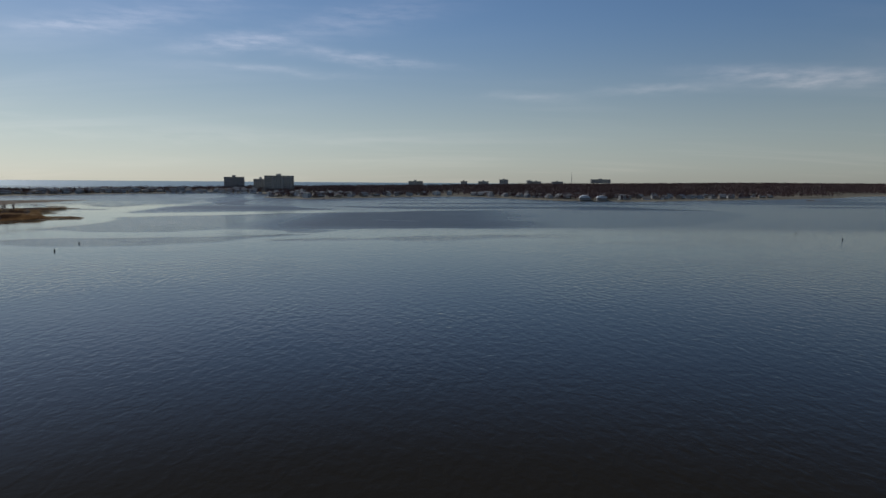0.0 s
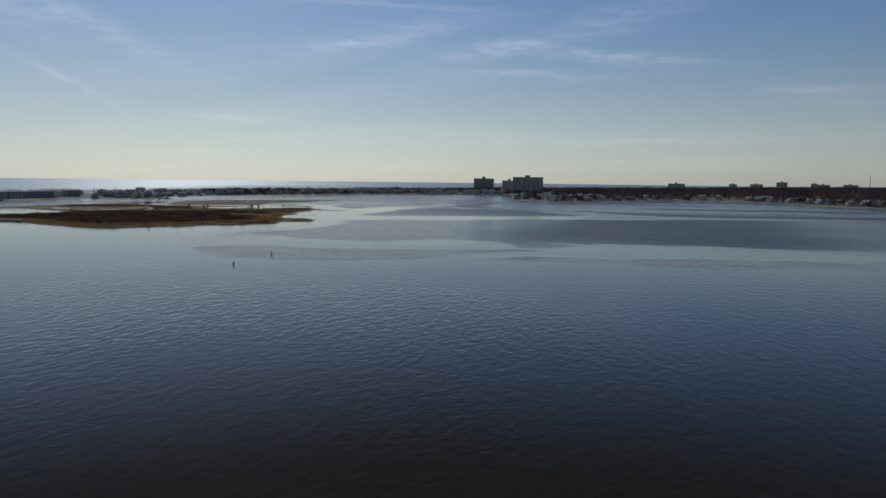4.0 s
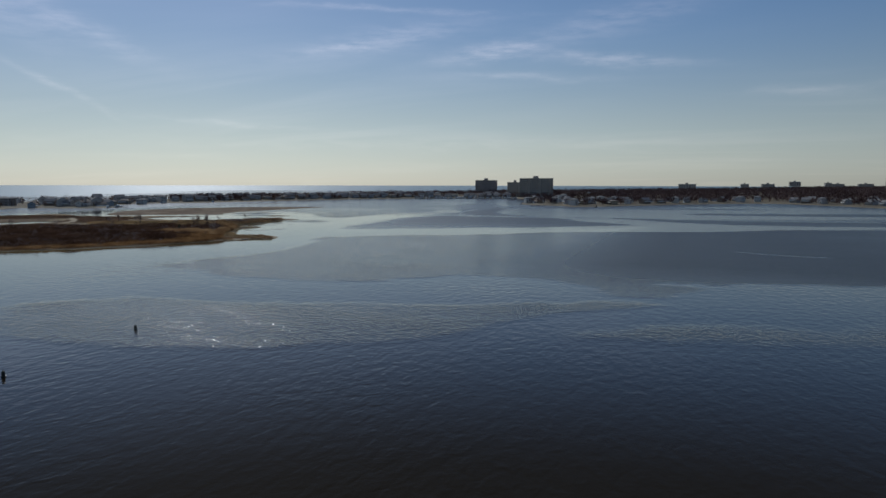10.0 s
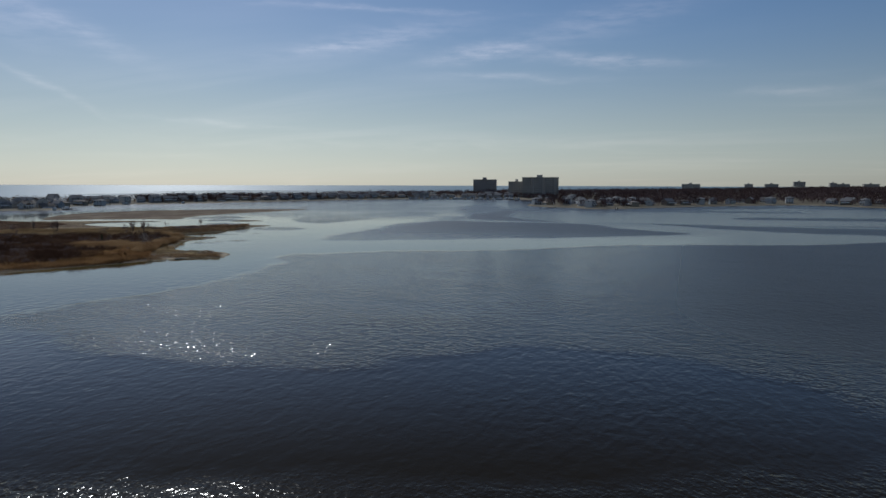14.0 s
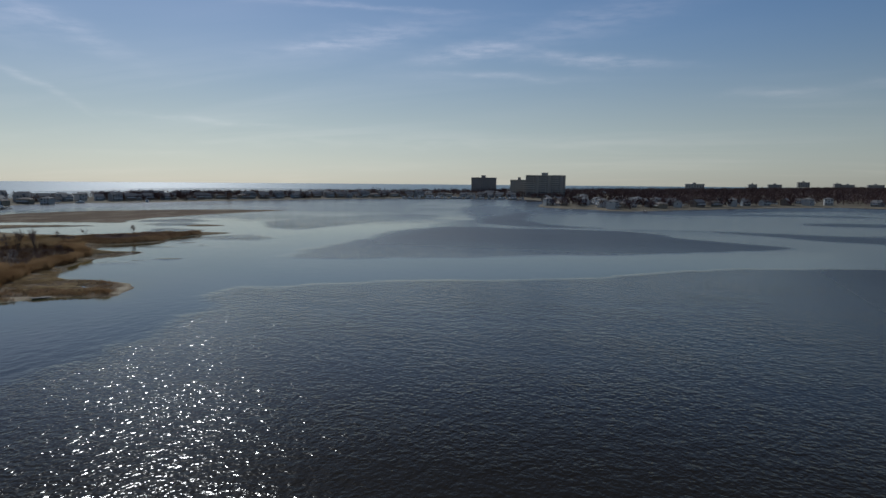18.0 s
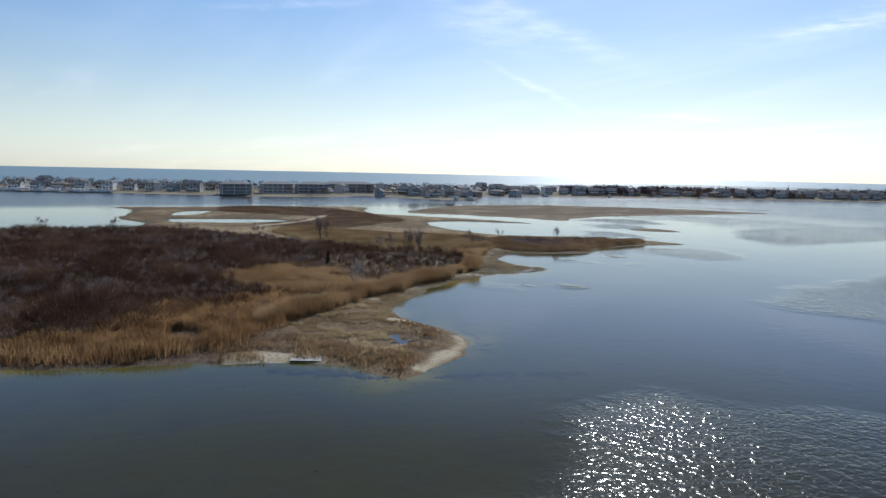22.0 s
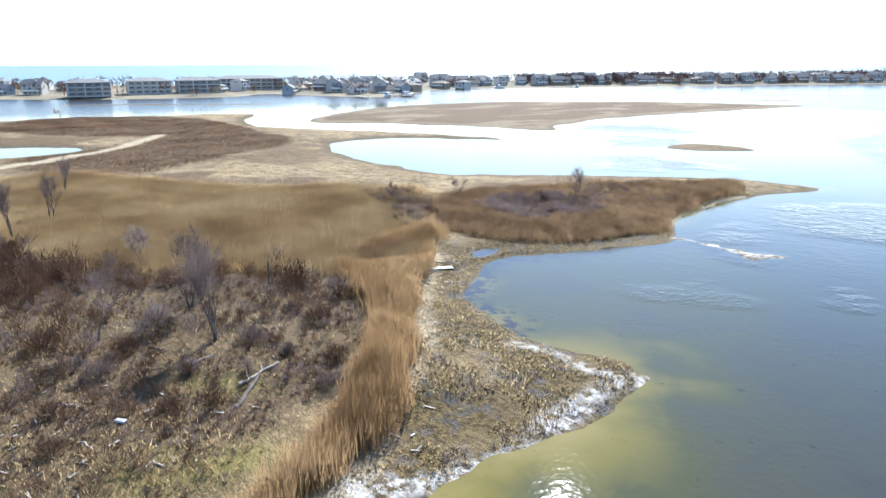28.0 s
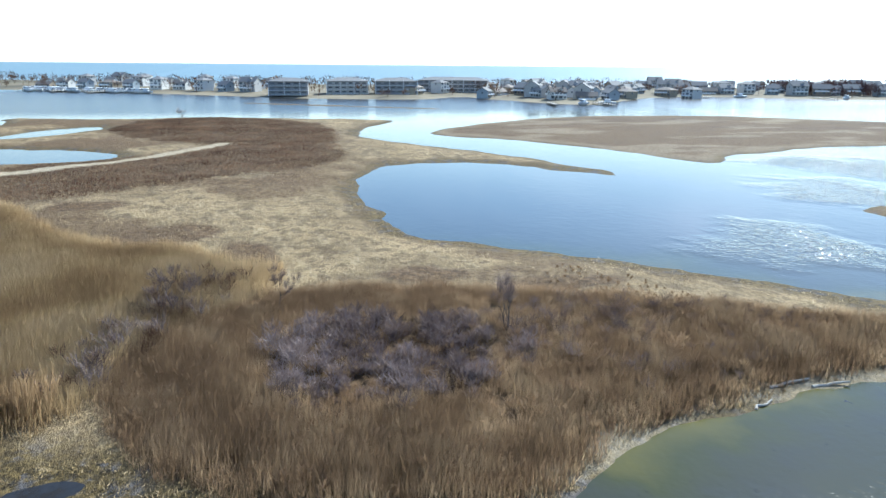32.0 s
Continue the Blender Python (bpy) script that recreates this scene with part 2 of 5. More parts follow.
# marsh ground: zones are carried by the mesh
g = Nodes("marsh_ground", 0.95, spec=0.2)
P3 = g.pos()
big = g.range(g.noise(P3, 0.11, 5), 0.35, 0.65)
fine = g.range(g.noise(P3, 1.7, 6, 0.65), 0.3, 0.7)
grain = g.noise(g.mapped(P3, (1.0, 3.2, 1.0), 35), 2.6, 5, 0.7)
straw = g.mix(fine, (0.152, 0.105, 0.053), (0.333, 0.238, 0.118))
straw = g.mix(g.range(grain, 0.45, 0.62), straw, (0.490, 0.358, 0.190))
straw = g.mix(g.math('MULTIPLY', big, 0.55), straw, (0.147, 0.100, 0.049))
coarse = g.noise(P3, 0.55, 8, 0.72)
straw = g.mix(g.range(coarse, 0.46, 0.60, 0.0, 0.8), straw, (0.113, 0.078, 0.042))
streak = g.noise(g.mapped(P3, (0.45, 1.6, 1.0), 50), 0.5, 7, 0.7)
straw = g.mix(g.range(streak, 0.52, 0.74, 0.0, 0.6), straw, (0.461, 0.353, 0.200))
litter = g.mix(fine, (0.041, 0.024, 0.014), (0.120, 0.073, 0.042))
litter = g.mix(g.range(grain, 0.56, 0.72), litter, (0.181, 0.129, 0.084))
green = g.mix(fine, (0.094, 0.089, 0.021), (0.262, 0.208, 0.068))
mud = g.mix(g.range(g.noise(P3, 2.6, 6, 0.75), 0.38, 0.62), (0.039, 0.027, 0.011), (0.172, 0.120, 0.046))
mud = g.mix(g.range(g.noise(P3, 0.5, 6, 0.7), 0.5, 0.62), mud, g.mix(fine, (0.043, 0.040, 0.040), (0.129, 0.116, 0.108)))
mud = g.mix(g.range(g.noise(g.mapped(P3, (2.0, 1.0, 1.0)), 0.7, 7, 0.72), 0.57, 0.69, 0.0, 0.8), mud, (0.318, 0.241, 0.132))
sand = g.mix(fine, (0.40, 0.32, 0.20), (0.56, 0.47, 0.33))
shell = g.mix(fine, (0.38, 0.35, 0.31), (0.72, 0.69, 0.65))
brown = g.mix(fine, (0.065, 0.038, 0.018), (0.172, 0.108, 0.051))
col = g.mix(g.attr("litter"), straw, litter)
col = g.mix(g.attr("brown"), col, brown)
col = g.mix(g.attr("green"), col, green)
col = g.mix(g.attr("mud"), col, mud)
col = g.mix(g.attr("sand"), col, sand)
col = g.mix(g.math('MULTIPLY', g.attr("shell"), g.range(g.noise(P3, 1.1, 6, 0.7), 0.40, 0.58)), col, shell)
g.colour(col)
g.bump(g.math('ADD', grain, g.math('MULTIPLY', g.noise(P3, 3.0, 5, 0.7), 1.2)), 0.8, 0.22)
GROUND = g.mat

# far town ground
g = Nodes("town_ground", 0.95, spec=0.2)
P3 = g.pos()
f = g.range(g.noise(P3, 0.02, 6, 0.65), 0.35, 0.65)
col = g.mix(f, (0.10, 0.085, 0.055), (0.20, 0.165, 0.105))
col = g.mix(g.attr("sand"), col, g.mix(g.noise(P3, 0.3, 4), (0.30, 0.24, 0.15), (0.46, 0.38, 0.26)))
g.colour(col)
g.bump(g.noise(P3, 0.6, 5), 0.6, 0.3)
TOWN = g.mat


def plant(name, stops, scale=0.07, rough=0.9, thin=0.0):
    m = Nodes(name, rough, spec=0.15)
    f = m.math('ADD', m.math('MULTIPLY', m.island(), 0.28), m.math('MULTIPLY', m.range(m.noise(m.pos(), scale, 5), 0.3, 0.7), 0.72))
    c = m.ramp(f, stops)
    m.colour(c)
    if thin:
        tr = m.n.new("ShaderNodeBsdfTranslucent")
        m.l.new(c, tr.inputs[0])
        mx = m.n.new("ShaderNodeMixShader")
        mx.inputs[0].default_value = thin
        m.l.new(m.p.outputs[0], mx.inputs[1])
        m.l.new(tr.outputs[0], mx.inputs[2])
        m.l.new(mx.outputs[0], m.n["Material Output"].inputs[0])
    return m.mat


REED = plant("dry_reed", [(0.0, (0.220, 0.128, 0.062)), (0.5, (0.390, 0.252, 0.132)), (1.0, (0.560, 0.400, 0.235))], thin=0.47)
REED_GOLD = plant("golden_reed", [(0.0, (0.335, 0.218, 0.108)), (0.5, (0.560, 0.395, 0.212)), (1.0, (0.740, 0.570, 0.345))], 0.1, thin=0.54)
REED_RUST = plant("rust_brown_reed", [(0.0, (0.195, 0.122, 0.070)), (0.5, (0.340, 0.226, 0.132)), (1.0, (0.500, 0.362, 0.225))], 0.3, thin=0.4)
REED_DARK = plant("dark_russet_reed", [(0.0, (0.105, 0.054, 0.024)), (0.5, (0.220, 0.122, 0.053)), (1.0, (0.355, 0.222, 0.105))], 0.2, thin=0.16)
REED_RED = plant("brown_reed", [(0.0, (0.155, 0.097, 0.056)), (0.5, (0.275, 0.176, 0.100)), (1.0, (0.404, 0.283, 0.160))], 0.12, thin=0.45)
TWIG = plant("bare_twig", [(0.0, (0.050, 0.025, 0.014)), (0.5, (0.107, 0.057, 0.034)), (1.0, (0.232, 0.139, 0.082))], 0.09, thin=0.2)
TWIG_GREY = plant("grey_twig", [(0.0, (0.105, 0.074, 0.064)), (0.5, (0.195, 0.142, 0.122)), (1.0, (0.360, 0.280, 0.245))], 0.2, thin=0.2)
STRAW = plant("straw_blade", [(0.0, (0.210, 0.145, 0.075)), (0.5, (0.390, 0.285, 0.150)), (1.0, (0.560, 0.440, 0.265))], thin=0.22)
WOODS = plant("winter_woods", [(0.0, (0.064, 0.037, 0.033)), (0.5, (0.123, 0.075, 0.067)), (1.0, (0.196, 0.132, 0.114))], 0.012)
NEEDLE = plant("cedar_needle", [(0.0, (0.018, 0.032, 0.014)), (1.0, (0.05, 0.07, 0.03))])
BARK = varied("bark", (0.06, 0.045, 0.036), (0.15, 0.12, 0.10), 3.0, 0.9)
PALE_BARK = varied("pale_bark", (0.30, 0.25, 0.21), (0.48, 0.42, 0.37), 3.0, 0.9)
DRIFT = varied("driftwood", (0.30, 0.26, 0.21), (0.50, 0.45, 0.38), 2.0, 0.9)
PLANK = varied("dock_board", (0.40, 0.345, 0.275), (0.56, 0.505, 0.42), 2.0, 0.85, by_object=0.4)
DARKWOOD = varied("wet_timber", (0.03, 0.025, 0.02), (0.08, 0.065, 0.05), 2.0, 0.7)
SHELLY = varied("shell_rock", (0.50, 0.47, 0.44), (0.82, 0.80, 0.78), 2.0, 0.8)
BUOY = varied("buoy_paint", (0.012, 0.014, 0.012), (0.03, 0.035, 0.03), 4.0, 0.5)
WALLS = {
    "white": varied("white_siding", (0.532, 0.515, 0.476), (0.687, 0.665, 0.615), 0.5, 0.7, by_object=0.3),
    "grey": varied("grey_shingle", (0.343, 0.332, 0.312), (0.498, 0.477, 0.444), 0.7, 0.9, by_object=0.4),
    "tan": varied("tan_siding", (0.309, 0.249, 0.171), (0.447, 0.383, 0.281), 0.5, 0.8, by_object=0.4),
    "brown": varied("brown_shingle", (0.223, 0.174, 0.132), (0.343, 0.278, 0.210), 0.7, 0.9, by_object=0.4),
    "blue": varied("blue_siding", (0.258, 0.300, 0.335), (0.394, 0.432, 0.452), 0.5, 0.8, by_object=0.4),
}
ROOFS = [varied("slate_grey_shingles", (0.150, 0.144, 0.139), (0.240, 0.230, 0.218), 0.6, 0.9, by_object=0.4),
         varied("brown_shingles", (0.158, 0.130, 0.105), (0.247, 0.205, 0.167), 0.6, 0.9, by_object=0.4)]
CONCRETE = varied("tower_concrete", (0.378, 0.340, 0.289), (0.482, 0.440, 0.374), 0.15, 0.85)
DARK_BRICK = varied("dark_brick", (0.249, 0.228, 0.211), (0.327, 0.299, 0.273), 0.15, 0.85)
CONDO_WALL = varied("condo_siding", (0.224, 0.220, 0.222), (0.318, 0.311, 0.308), 0.2, 0.85)
TRIM = varied("white_trim", (0.68, 0.68, 0.67), (0.80, 0.80, 0.79), 1.0, 0.6)
GLASS = Nodes("window_glass", 0.08, spec=0.6)
GLASS.colour(GLASS.mix(GLASS.each(), (0.07, 0.08, 0.095), (0.17, 0.185, 0.20)))
GLASS = GLASS.mat

# ---------------------------------------------------------------- shapes of the land
def lattice(ix, iy, seed):
    h = (ix * 374761393 + iy * 668265263 + seed * 1274126177) & 0x7fffffff
    h = ((h ^ (h >> 13)) * 1274126177) & 0x7fffffff
    return ((h ^ (h >> 16)) & 0xffff) / 65535.0


def vnoise(x, y, seed=0):
    ix, iy = np.floor(x).astype(np.int64), np.floor(y).astype(np.int64)
    fx, fy = x - ix, y - iy
    fx, fy = fx * fx * (3 - 2 * fx), fy * fy * (3 - 2 * fy)
    a, b = lattice(ix, iy, seed), lattice(ix + 1, iy, seed)
    c, d = lattice(ix, iy + 1, seed), lattice(ix + 1, iy + 1, seed)
    return (a * (1 - fx) + b * fx) * (1 - fy) + (c * (1 - fx) + d * fx) * fy


def fbm(x, y, size, octaves=4, seed=0):
    """Noise about 0, within about -1 to 1, whose broadest forms are size metres."""
    total, amp, s = 0.0, 1.0, 1.0 / size
    for i in range(octaves):
        total = total + amp * (vnoise(x * s, y * s, seed + i * 17) * 2 - 1)
        amp, s = amp * 0.5, s * 2.07
    return total / 1.6


def step(v, a, b):
    t = np.clip((v - a) / (b - a), 0, 1)
    return t * t * (3 - 2 * t)


def rounded(points, n=4):
    """A closed outline through the points, as a smooth curve."""
    p = np.array(points, float)
    a, b, c, d = np.roll(p, 1, 0), p, np.roll(p, -1, 0), np.roll(p, -2, 0)
    out = []
    for k in range(n):
        t = k / n
        out.append(0.5 * (2 * b + (c - a) * t + (2 * a - 5 * b + 4 * c - d) * t * t + (3 * b - a - 3 * c + d) * t ** 3))
    return np.stack(out, 1).reshape(-1, 2)


def inside(x, y, poly):
    """Metres to the outline: positive within, negative outside."""
    x, y = np.asarray(x, float), np.asarray(y, float)
    shape = x.shape
    x, y = x.ravel(), y.ravel()
    best, odd = np.full(x.shape, 1e18), np.zeros(x.shape, bool)
    for (x0, y0), (x1, y1) in zip(poly, np.roll(poly, -1, 0)):
        ex, ey = x1 - x0, y1 - y0
        t = np.clip(((x - x0) * ex + (y - y0) * ey) / (ex * ex + ey * ey + 1e-12), 0, 1)
        best = np.minimum(best, (x - x0 - t * ex) ** 2 + (y - y0 - t * ey) ** 2)
        cross = (y0 > y) != (y1 > y)
        if abs(ey) > 1e-12:
            odd ^= cross & (x < x0 + (y - y0) / ey * ex)
    return (np.sqrt(best) * np.where(odd, 1, -1)).reshape(shape)


def near_line(x, y, pts):
    """Metres to an open line."""
    best = np.full(np.shape(x), 1e18)
    for (x0, y0), (x1, y1) in zip(pts[:-1], pts[1:]):
        ex, ey = x1 - x0, y1 - y0
        t = np.clip(((x - x0) * ex + (y - y0) * ey) / (ex * ex + ey * ey), 0, 1)
        best = np.minimum(best, np.hypot(x - x0 - t * ex, y - y0 - t * ey))
    return best


SOUTH_SHORE = [(-425, 372), (-385, 372), (-350, 358), (-314, 356), (-286, 382), (-270, 402), (-260, 421), (-254, 435), (-249, 447), (-243, 452),
               (-237, 457), (-240, 463), (-244, 469), (-252, 472), (-261, 470), (-267, 472), (-272, 476), (-280, 486), (-286, 496), (-290, 506),
               (-289, 516), (-291, 525), (-300, 522), (-307, 523), (-315, 529), (-318, 536), (-314, 544), (-310, 554)]
NORTH_SHORE = [(-312, 559), (-315, 564), (-318, 575), (-318, 588), (-315, 602), (-331, 600), (-346, 586), (-359, 571), (-367, 565),
               (-377, 564), (-394, 564), (-411, 569), (-420, 578), (-418, 597), (-397, 614), (-430, 605), (-460, 587), (-478, 581), (-502, 587),
               (-524, 601), (-536, 577), (-548, 546), (-546, 506), (-556, 478), (-530, 480), (-500, 474), (-478, 466), (-455, 470), (-438, 466),
               (-427, 448), (-424, 420)]
MARSH = rounded(SOUTH_SHORE + NORTH_SHORE)
EAST_ISLE = rounded([(-480, 602), (-507, 626), (-531, 668), (-529, 715), (-504, 757), (-470, 790), (-431, 806), (-414, 812), (-418, 790), (-421, 750),
                     (-426, 700), (-420, 657), (-410, 643), (-418, 636), (-434, 632), (-455, 618)])
ISLET = rounded([(-362, 631), (-364, 642), (-354, 645), (-346, 641), (-354, 632)])
POND_A = rounded([(-452, 482), (-439, 504), (-443, 524), (-455, 517), (-464, 500), (-468, 486)])
POND_B = rounded([(-488, 489), (-489, 497), (-508, 511), (-518, 508), (-504, 494)])
POOL_C = rounded([(-319.6, 534.6), (-318.8, 537.6), (-320.4, 538.6), (-321.3, 535.8)])
POOL_D = rounded([(-254.6, 463.6), (-253.4, 464.9), (-251.9, 464.0), (-250.2, 464.0), (-249.3, 462.7), (-250.8, 462.3), (-252.2, 463.1)])
SHELL_SPIT = [(-311, 557.5), (-306, 557.8), (-302.5, 557)]
SHELL_FAN = rounded([(-304.6, 557.8), (-302.4, 555.2), (-300.4, 555.6), (-299.4, 559.2), (-302.6, 558.2)], 3)
BARS = [[(-486, 818), (-452, 842), (-440, 850)], [(-562, 886), (-518, 897)], [(-637, 556), (-612, 592), (-583, 633)]]


def marsh_depth(x, y):
    wx = x + 2.0 * fbm(x, y, 9, 5, 5)
    wy = y + 2.0 * fbm(x, y, 9, 5, 9)
    d = inside(wx, wy, MARSH)
    for pond in (POND_A, POND_B):
        d = np.minimum(d, -inside(wx, wy, pond))
    sx, sy = x + 0.8 * fbm(x, y, 2.5, 3, 3), y + 0.8 * fbm(x, y, 2.5, 3, 4)
    for pool in (POOL_C, POOL_D):
        d = np.minimum(d, -inside(sx, sy, pool))
    ragged_edge = 0.75 * fbm(x, y, 1.3, 3, 8)
    return np.maximum(np.maximum(d, 0.38 + 0.7 * ragged_edge - near_line(sx, sy, SHELL_SPIT)), inside(sx, sy, SHELL_FAN) - 0.15 + 1.2 * ragged_edge)


def isle_depth(x, y):
    return inside(x + 3 * fbm(x, y, 14, 3, 2), y + 3 * fbm(x, y, 14, 3, 6), EAST_ISLE)


def rise(d, x, y, top=0.9):
    """Height of the ground, d metres in from the water's edge."""
    return np.where(d > 0, top * (1 - np.exp(-np.maximum(d, 0) / 7.0)) + step(d, 1.0, 5) * (0.18 * fbm(x, y, 5, 4, 31) + 0.13 * fbm(x, y, 1.7, 2, 35)), d * 0.10)


def marsh_height(x, y):
    return rise(marsh_depth(x, y), x, y)


# where things grow
THICKET = rounded([(-424, 380), (-385, 380), (-350, 368), (-318, 366), (-292, 388), (-277, 410), (-268, 430), (-266, 446), (-272, 455), (-283, 461), (-291, 468),
                   (-294, 478), (-290, 484), (-297, 493), (-303, 501), (-311, 511), (-321, 517), (-336, 502), (-352, 496), (-388, 482), (-418, 455), (-420, 420)], 3)
CLEARING = rounded([(-322, 513), (-310, 516), (-303, 510), (-299, 503), (-294, 497), (-290, 489), (-292, 484), (-299, 479), (-311, 479), (-323, 485), (-329, 494), (-327, 504)], 3)
GRASS = rounded([(-308, 498), (-305.5, 503), (-299, 504), (-294.5, 500), (-298, 493.5), (-302, 494.5)], 3)
REED_BAND = rounded([(-263, 450), (-271, 463), (-277, 473), (-281, 480.5), (-285.3, 487.3), (-288.2, 494), (-290.8, 499.5), (-294.3, 505), (-299.5, 511), (-304.5, 516), (-310.5, 520), (-317.4, 525.5), (-322, 529.6), (-328, 535),
                     (-323, 520), (-313.8, 517.5), (-305, 512), (-299.4, 507.1), (-296, 502), (-293, 497), (-290.8, 491.6), (-288.3, 486.2), (-285.4, 480.8), (-282, 474), (-276, 464), (-267.5, 452)], 3)
REED_FIELD = rounded([(-338, 500), (-362, 498), (-392, 500), (-396, 512), (-368, 528), (-358, 541), (-350, 549), (-343, 547), (-334, 538), (-326, 534), (-320, 522), (-326, 513)], 3)
REED_WEST = rounded([(-262, 430), (-272, 436), (-280, 446), (-282, 458), (-272, 458), (-264, 452), (-256, 442)], 3)
MOUND = rounded([(-318, 544.4), (-324, 540.4), (-330, 538.6), (-338, 541), (-344, 547), (-343.5, 554), (-340, 567), (-334, 580), (-328.5, 591), (-324, 592), (-320.5, 584), (-320, 573),
                 (-316.5, 564), (-314, 556)], 3)
PURPLE = rounded([(-331, 547), (-336, 551), (-336, 558), (-332, 566), (-326, 564), (-323, 556), (-323, 550), (-327, 547)], 3)
POINT = rounded([(-268, 456), (-271, 463), (-276, 471), (-281, 478), (-279, 482), (-267, 472), (-259, 470), (-250, 467), (-244, 461), (-248, 454), (-257, 451), (-262, 452)], 3)
FAR_BROWN = rounded([(-391, 512), (-393, 523), (-399, 532), (-405, 540), (-415, 556), (-424, 567), (-455, 571), (-507, 573), (-540, 545), (-540, 531), (-512, 514), (-476, 523), (-455, 541), (-436, 520), (-422, 505)], 3)
FLAT = rounded([(-284, 487), (-292, 500), (-301, 512), (-312, 523), (-320, 531), (-322, 540), (-314, 546), (-312, 536), (-318, 532), (-308, 524), (-298, 523), (-289, 528), (-286, 512), (-287, 500)], 3)
TRACK = [(-416, 503), (-421, 511), (-429, 522), (-442, 533), (-457, 545)]
TRACK_STRIP = rounded([(-414, 504), (-419, 513), (-427, 524), (-441, 536), (-457, 548), (-459, 543), (-443, 530), (-431, 520), (-424, 510), (-419, 502)], 3)
BEACH = [(-251.6, 444.2), (-250, 446.6), (-247.8, 450)]
BEACH_TIP = [(-239.4, 459.5), (-241, 462), (-243.0, 465.6)]
SHELL_LINES = [[(-300, 521.5), (-297, 522.5), (-294, 521.8), (-290.5, 524)], [(-292, 522), (-291, 516), (-290.2, 512), (-290.6, 507), (-292, 503.5)], SHELL_SPIT, [(-303, 556.5), (-300, 558.5)]]

# ---------------------------------------------------------------- meshes from grids
def sheet(name, xs, ys, heights, keep, attrs, material):
    """A grid mesh; keep tells which corners belong to it."""
    nx, ny = len(xs), len(ys)
    gx, gy = np.meshgrid(xs, ys)
    co = np.stack([gx, gy, heights], -1).reshape(-1, 3)
    idx = np.arange(nx * ny).reshape(ny, nx)
    quads = np.stack([idx[:-1, :-1], idx[:-1, 1:], idx[1:, 1:], idx[1:, :-1]], -1).reshape(-1, 4)
    k = keep.reshape(-1)
    quads = quads[k[quads].any(1)]
    used = np.zeros(nx * ny, bool)
    used[quads.ravel()] = True
    renum = np.cumsum(used) - 1
    me = bpy.data.meshes.new(name)
    me.from_pydata(co[used], [], renum[quads])
    for key, v in attrs.items():
        me.attributes.new(key, 'FLOAT', 'POINT').data.foreach_set("value", np.ascontiguousarray(v.reshape(-1)[used], np.float32))
    me.polygons.foreach_set("use_smooth", np.ones(len(me.polygons), bool))
    me.materials.append(material)
    me.update()
    return new(name, me)


# water, one sheet to the horizon
xs = np.unique(np.concatenate([-np.geomspace(900, 4900, 16), np.arange(-900, -440, 14.0), np.arange(-440, -345, 3.0), np.arange(-345, -222, 1.5), np.arange(-222, 60, 2.5), np.arange(60, 320, 8.0), np.geomspace(320, 4900, 26)]))
ys = np.unique(np.concatenate([-np.geomspace(60, 4900, 18), np.arange(-60, 250, 10.0), np.arange(250, 425, 2.5), np.arange(425, 612, 1.5), np.arange(612, 760, 3.0), np.arange(760, 1420, 8.0), np.geomspace(1420, 4900, 18)]))
gx, gy = np.meshgrid(xs, ys)
dm = marsh_depth(gx, gy)
# wind-ruffled patches, each with the softness of its edge and its strength; the water between them is slick
RUFFLED = [
    ([(-223, 475), (-211, 485), (-195, 495), (-174, 504), (-150, 517), (-138, 530), (-109, 552), (-60, 572), (8, 612), (90, 640), (190, 690), (260, 600), (150, 430), (36, 392), (-12, 389), (-48, 382), (-66, 348),
      (-92, 366), (-117, 370), (-140, 350), (-162, 346), (-190, 352), (-215, 360), (-207, 385), (-203, 405), (-206, 437), (-214, 455)], 2.5, 1.22),
    ([(-244, 532), (-250, 570), (-251, 610), (-254, 650), (-243, 681), (-209, 684), (-160, 680), (-126, 645), (-98, 622), (-124, 592), (-163, 568), (-188, 552), (-221, 537)], 4, 0.9),
    ([(-192, 297), (-160, 312), (-130, 317), (-98, 330), (-64, 340), (-88, 318), (-102, 294), (-122, 281), (-150, 275), (-174, 277)], 3, 1.5),
    ([(-75, 304), (-61, 317), (-37, 324), (-13, 337), (27, 346), (90, 360), (110, 338), (50, 330), (22, 324), (0, 313), (-29, 311)], 5, 0.9),
    ([(-338, 662), (-345, 729), (-308, 799), (-278, 768), (-295, 686), (-301, 631)], 5, 0.8),
    ([(-269, 797), (-313, 931), (-297, 1006), (-240, 861), (-208, 728), (-160, 706), (-224, 704)], 7, 0.9),
    ([(-120, 700), (-40, 690), (60, 700), (160, 735), (200, 690), (80, 662), (-20, 640), (-70, 655)], 8, 0.8),
    ([(-312, 585), (-300, 600), (-285, 592), (-288, 575), (-300, 572)], 3, 0.6),
    ([(-60, 770), (60, 780), (190, 830), (60, 820), (-50, 800)], 8, 0.8),
    ([(-420, 1010), (-360, 880), (-345, 820), (-335, 850), (-370, 950), (-400, 1060)], 8, 0.8),
    ([(-230, 1040), (-250, 960), (-225, 900), (-150, 880), (-60, 960), (0, 1040), (-90, 1000), (-160, 930)], 8, 0.7)]
SLICKS = [([(-44, 467), (-18, 458)], 1.3), ([(-66, 372), (-20, 366), (60, 382)], 4), ([(-158, 690), (-190, 800), (-230, 950)], 8)]
wx, wy = gx + 5 * fbm(gx, gy, 26, 5, 73) + 2 * fbm(gx, gy, 8, 3, 70), gy + 5 * fbm(gx, gy, 26, 4, 75) + 2 * fbm(gx, gy, 8, 3, 72)
wind = 0.06 + 0 * gx
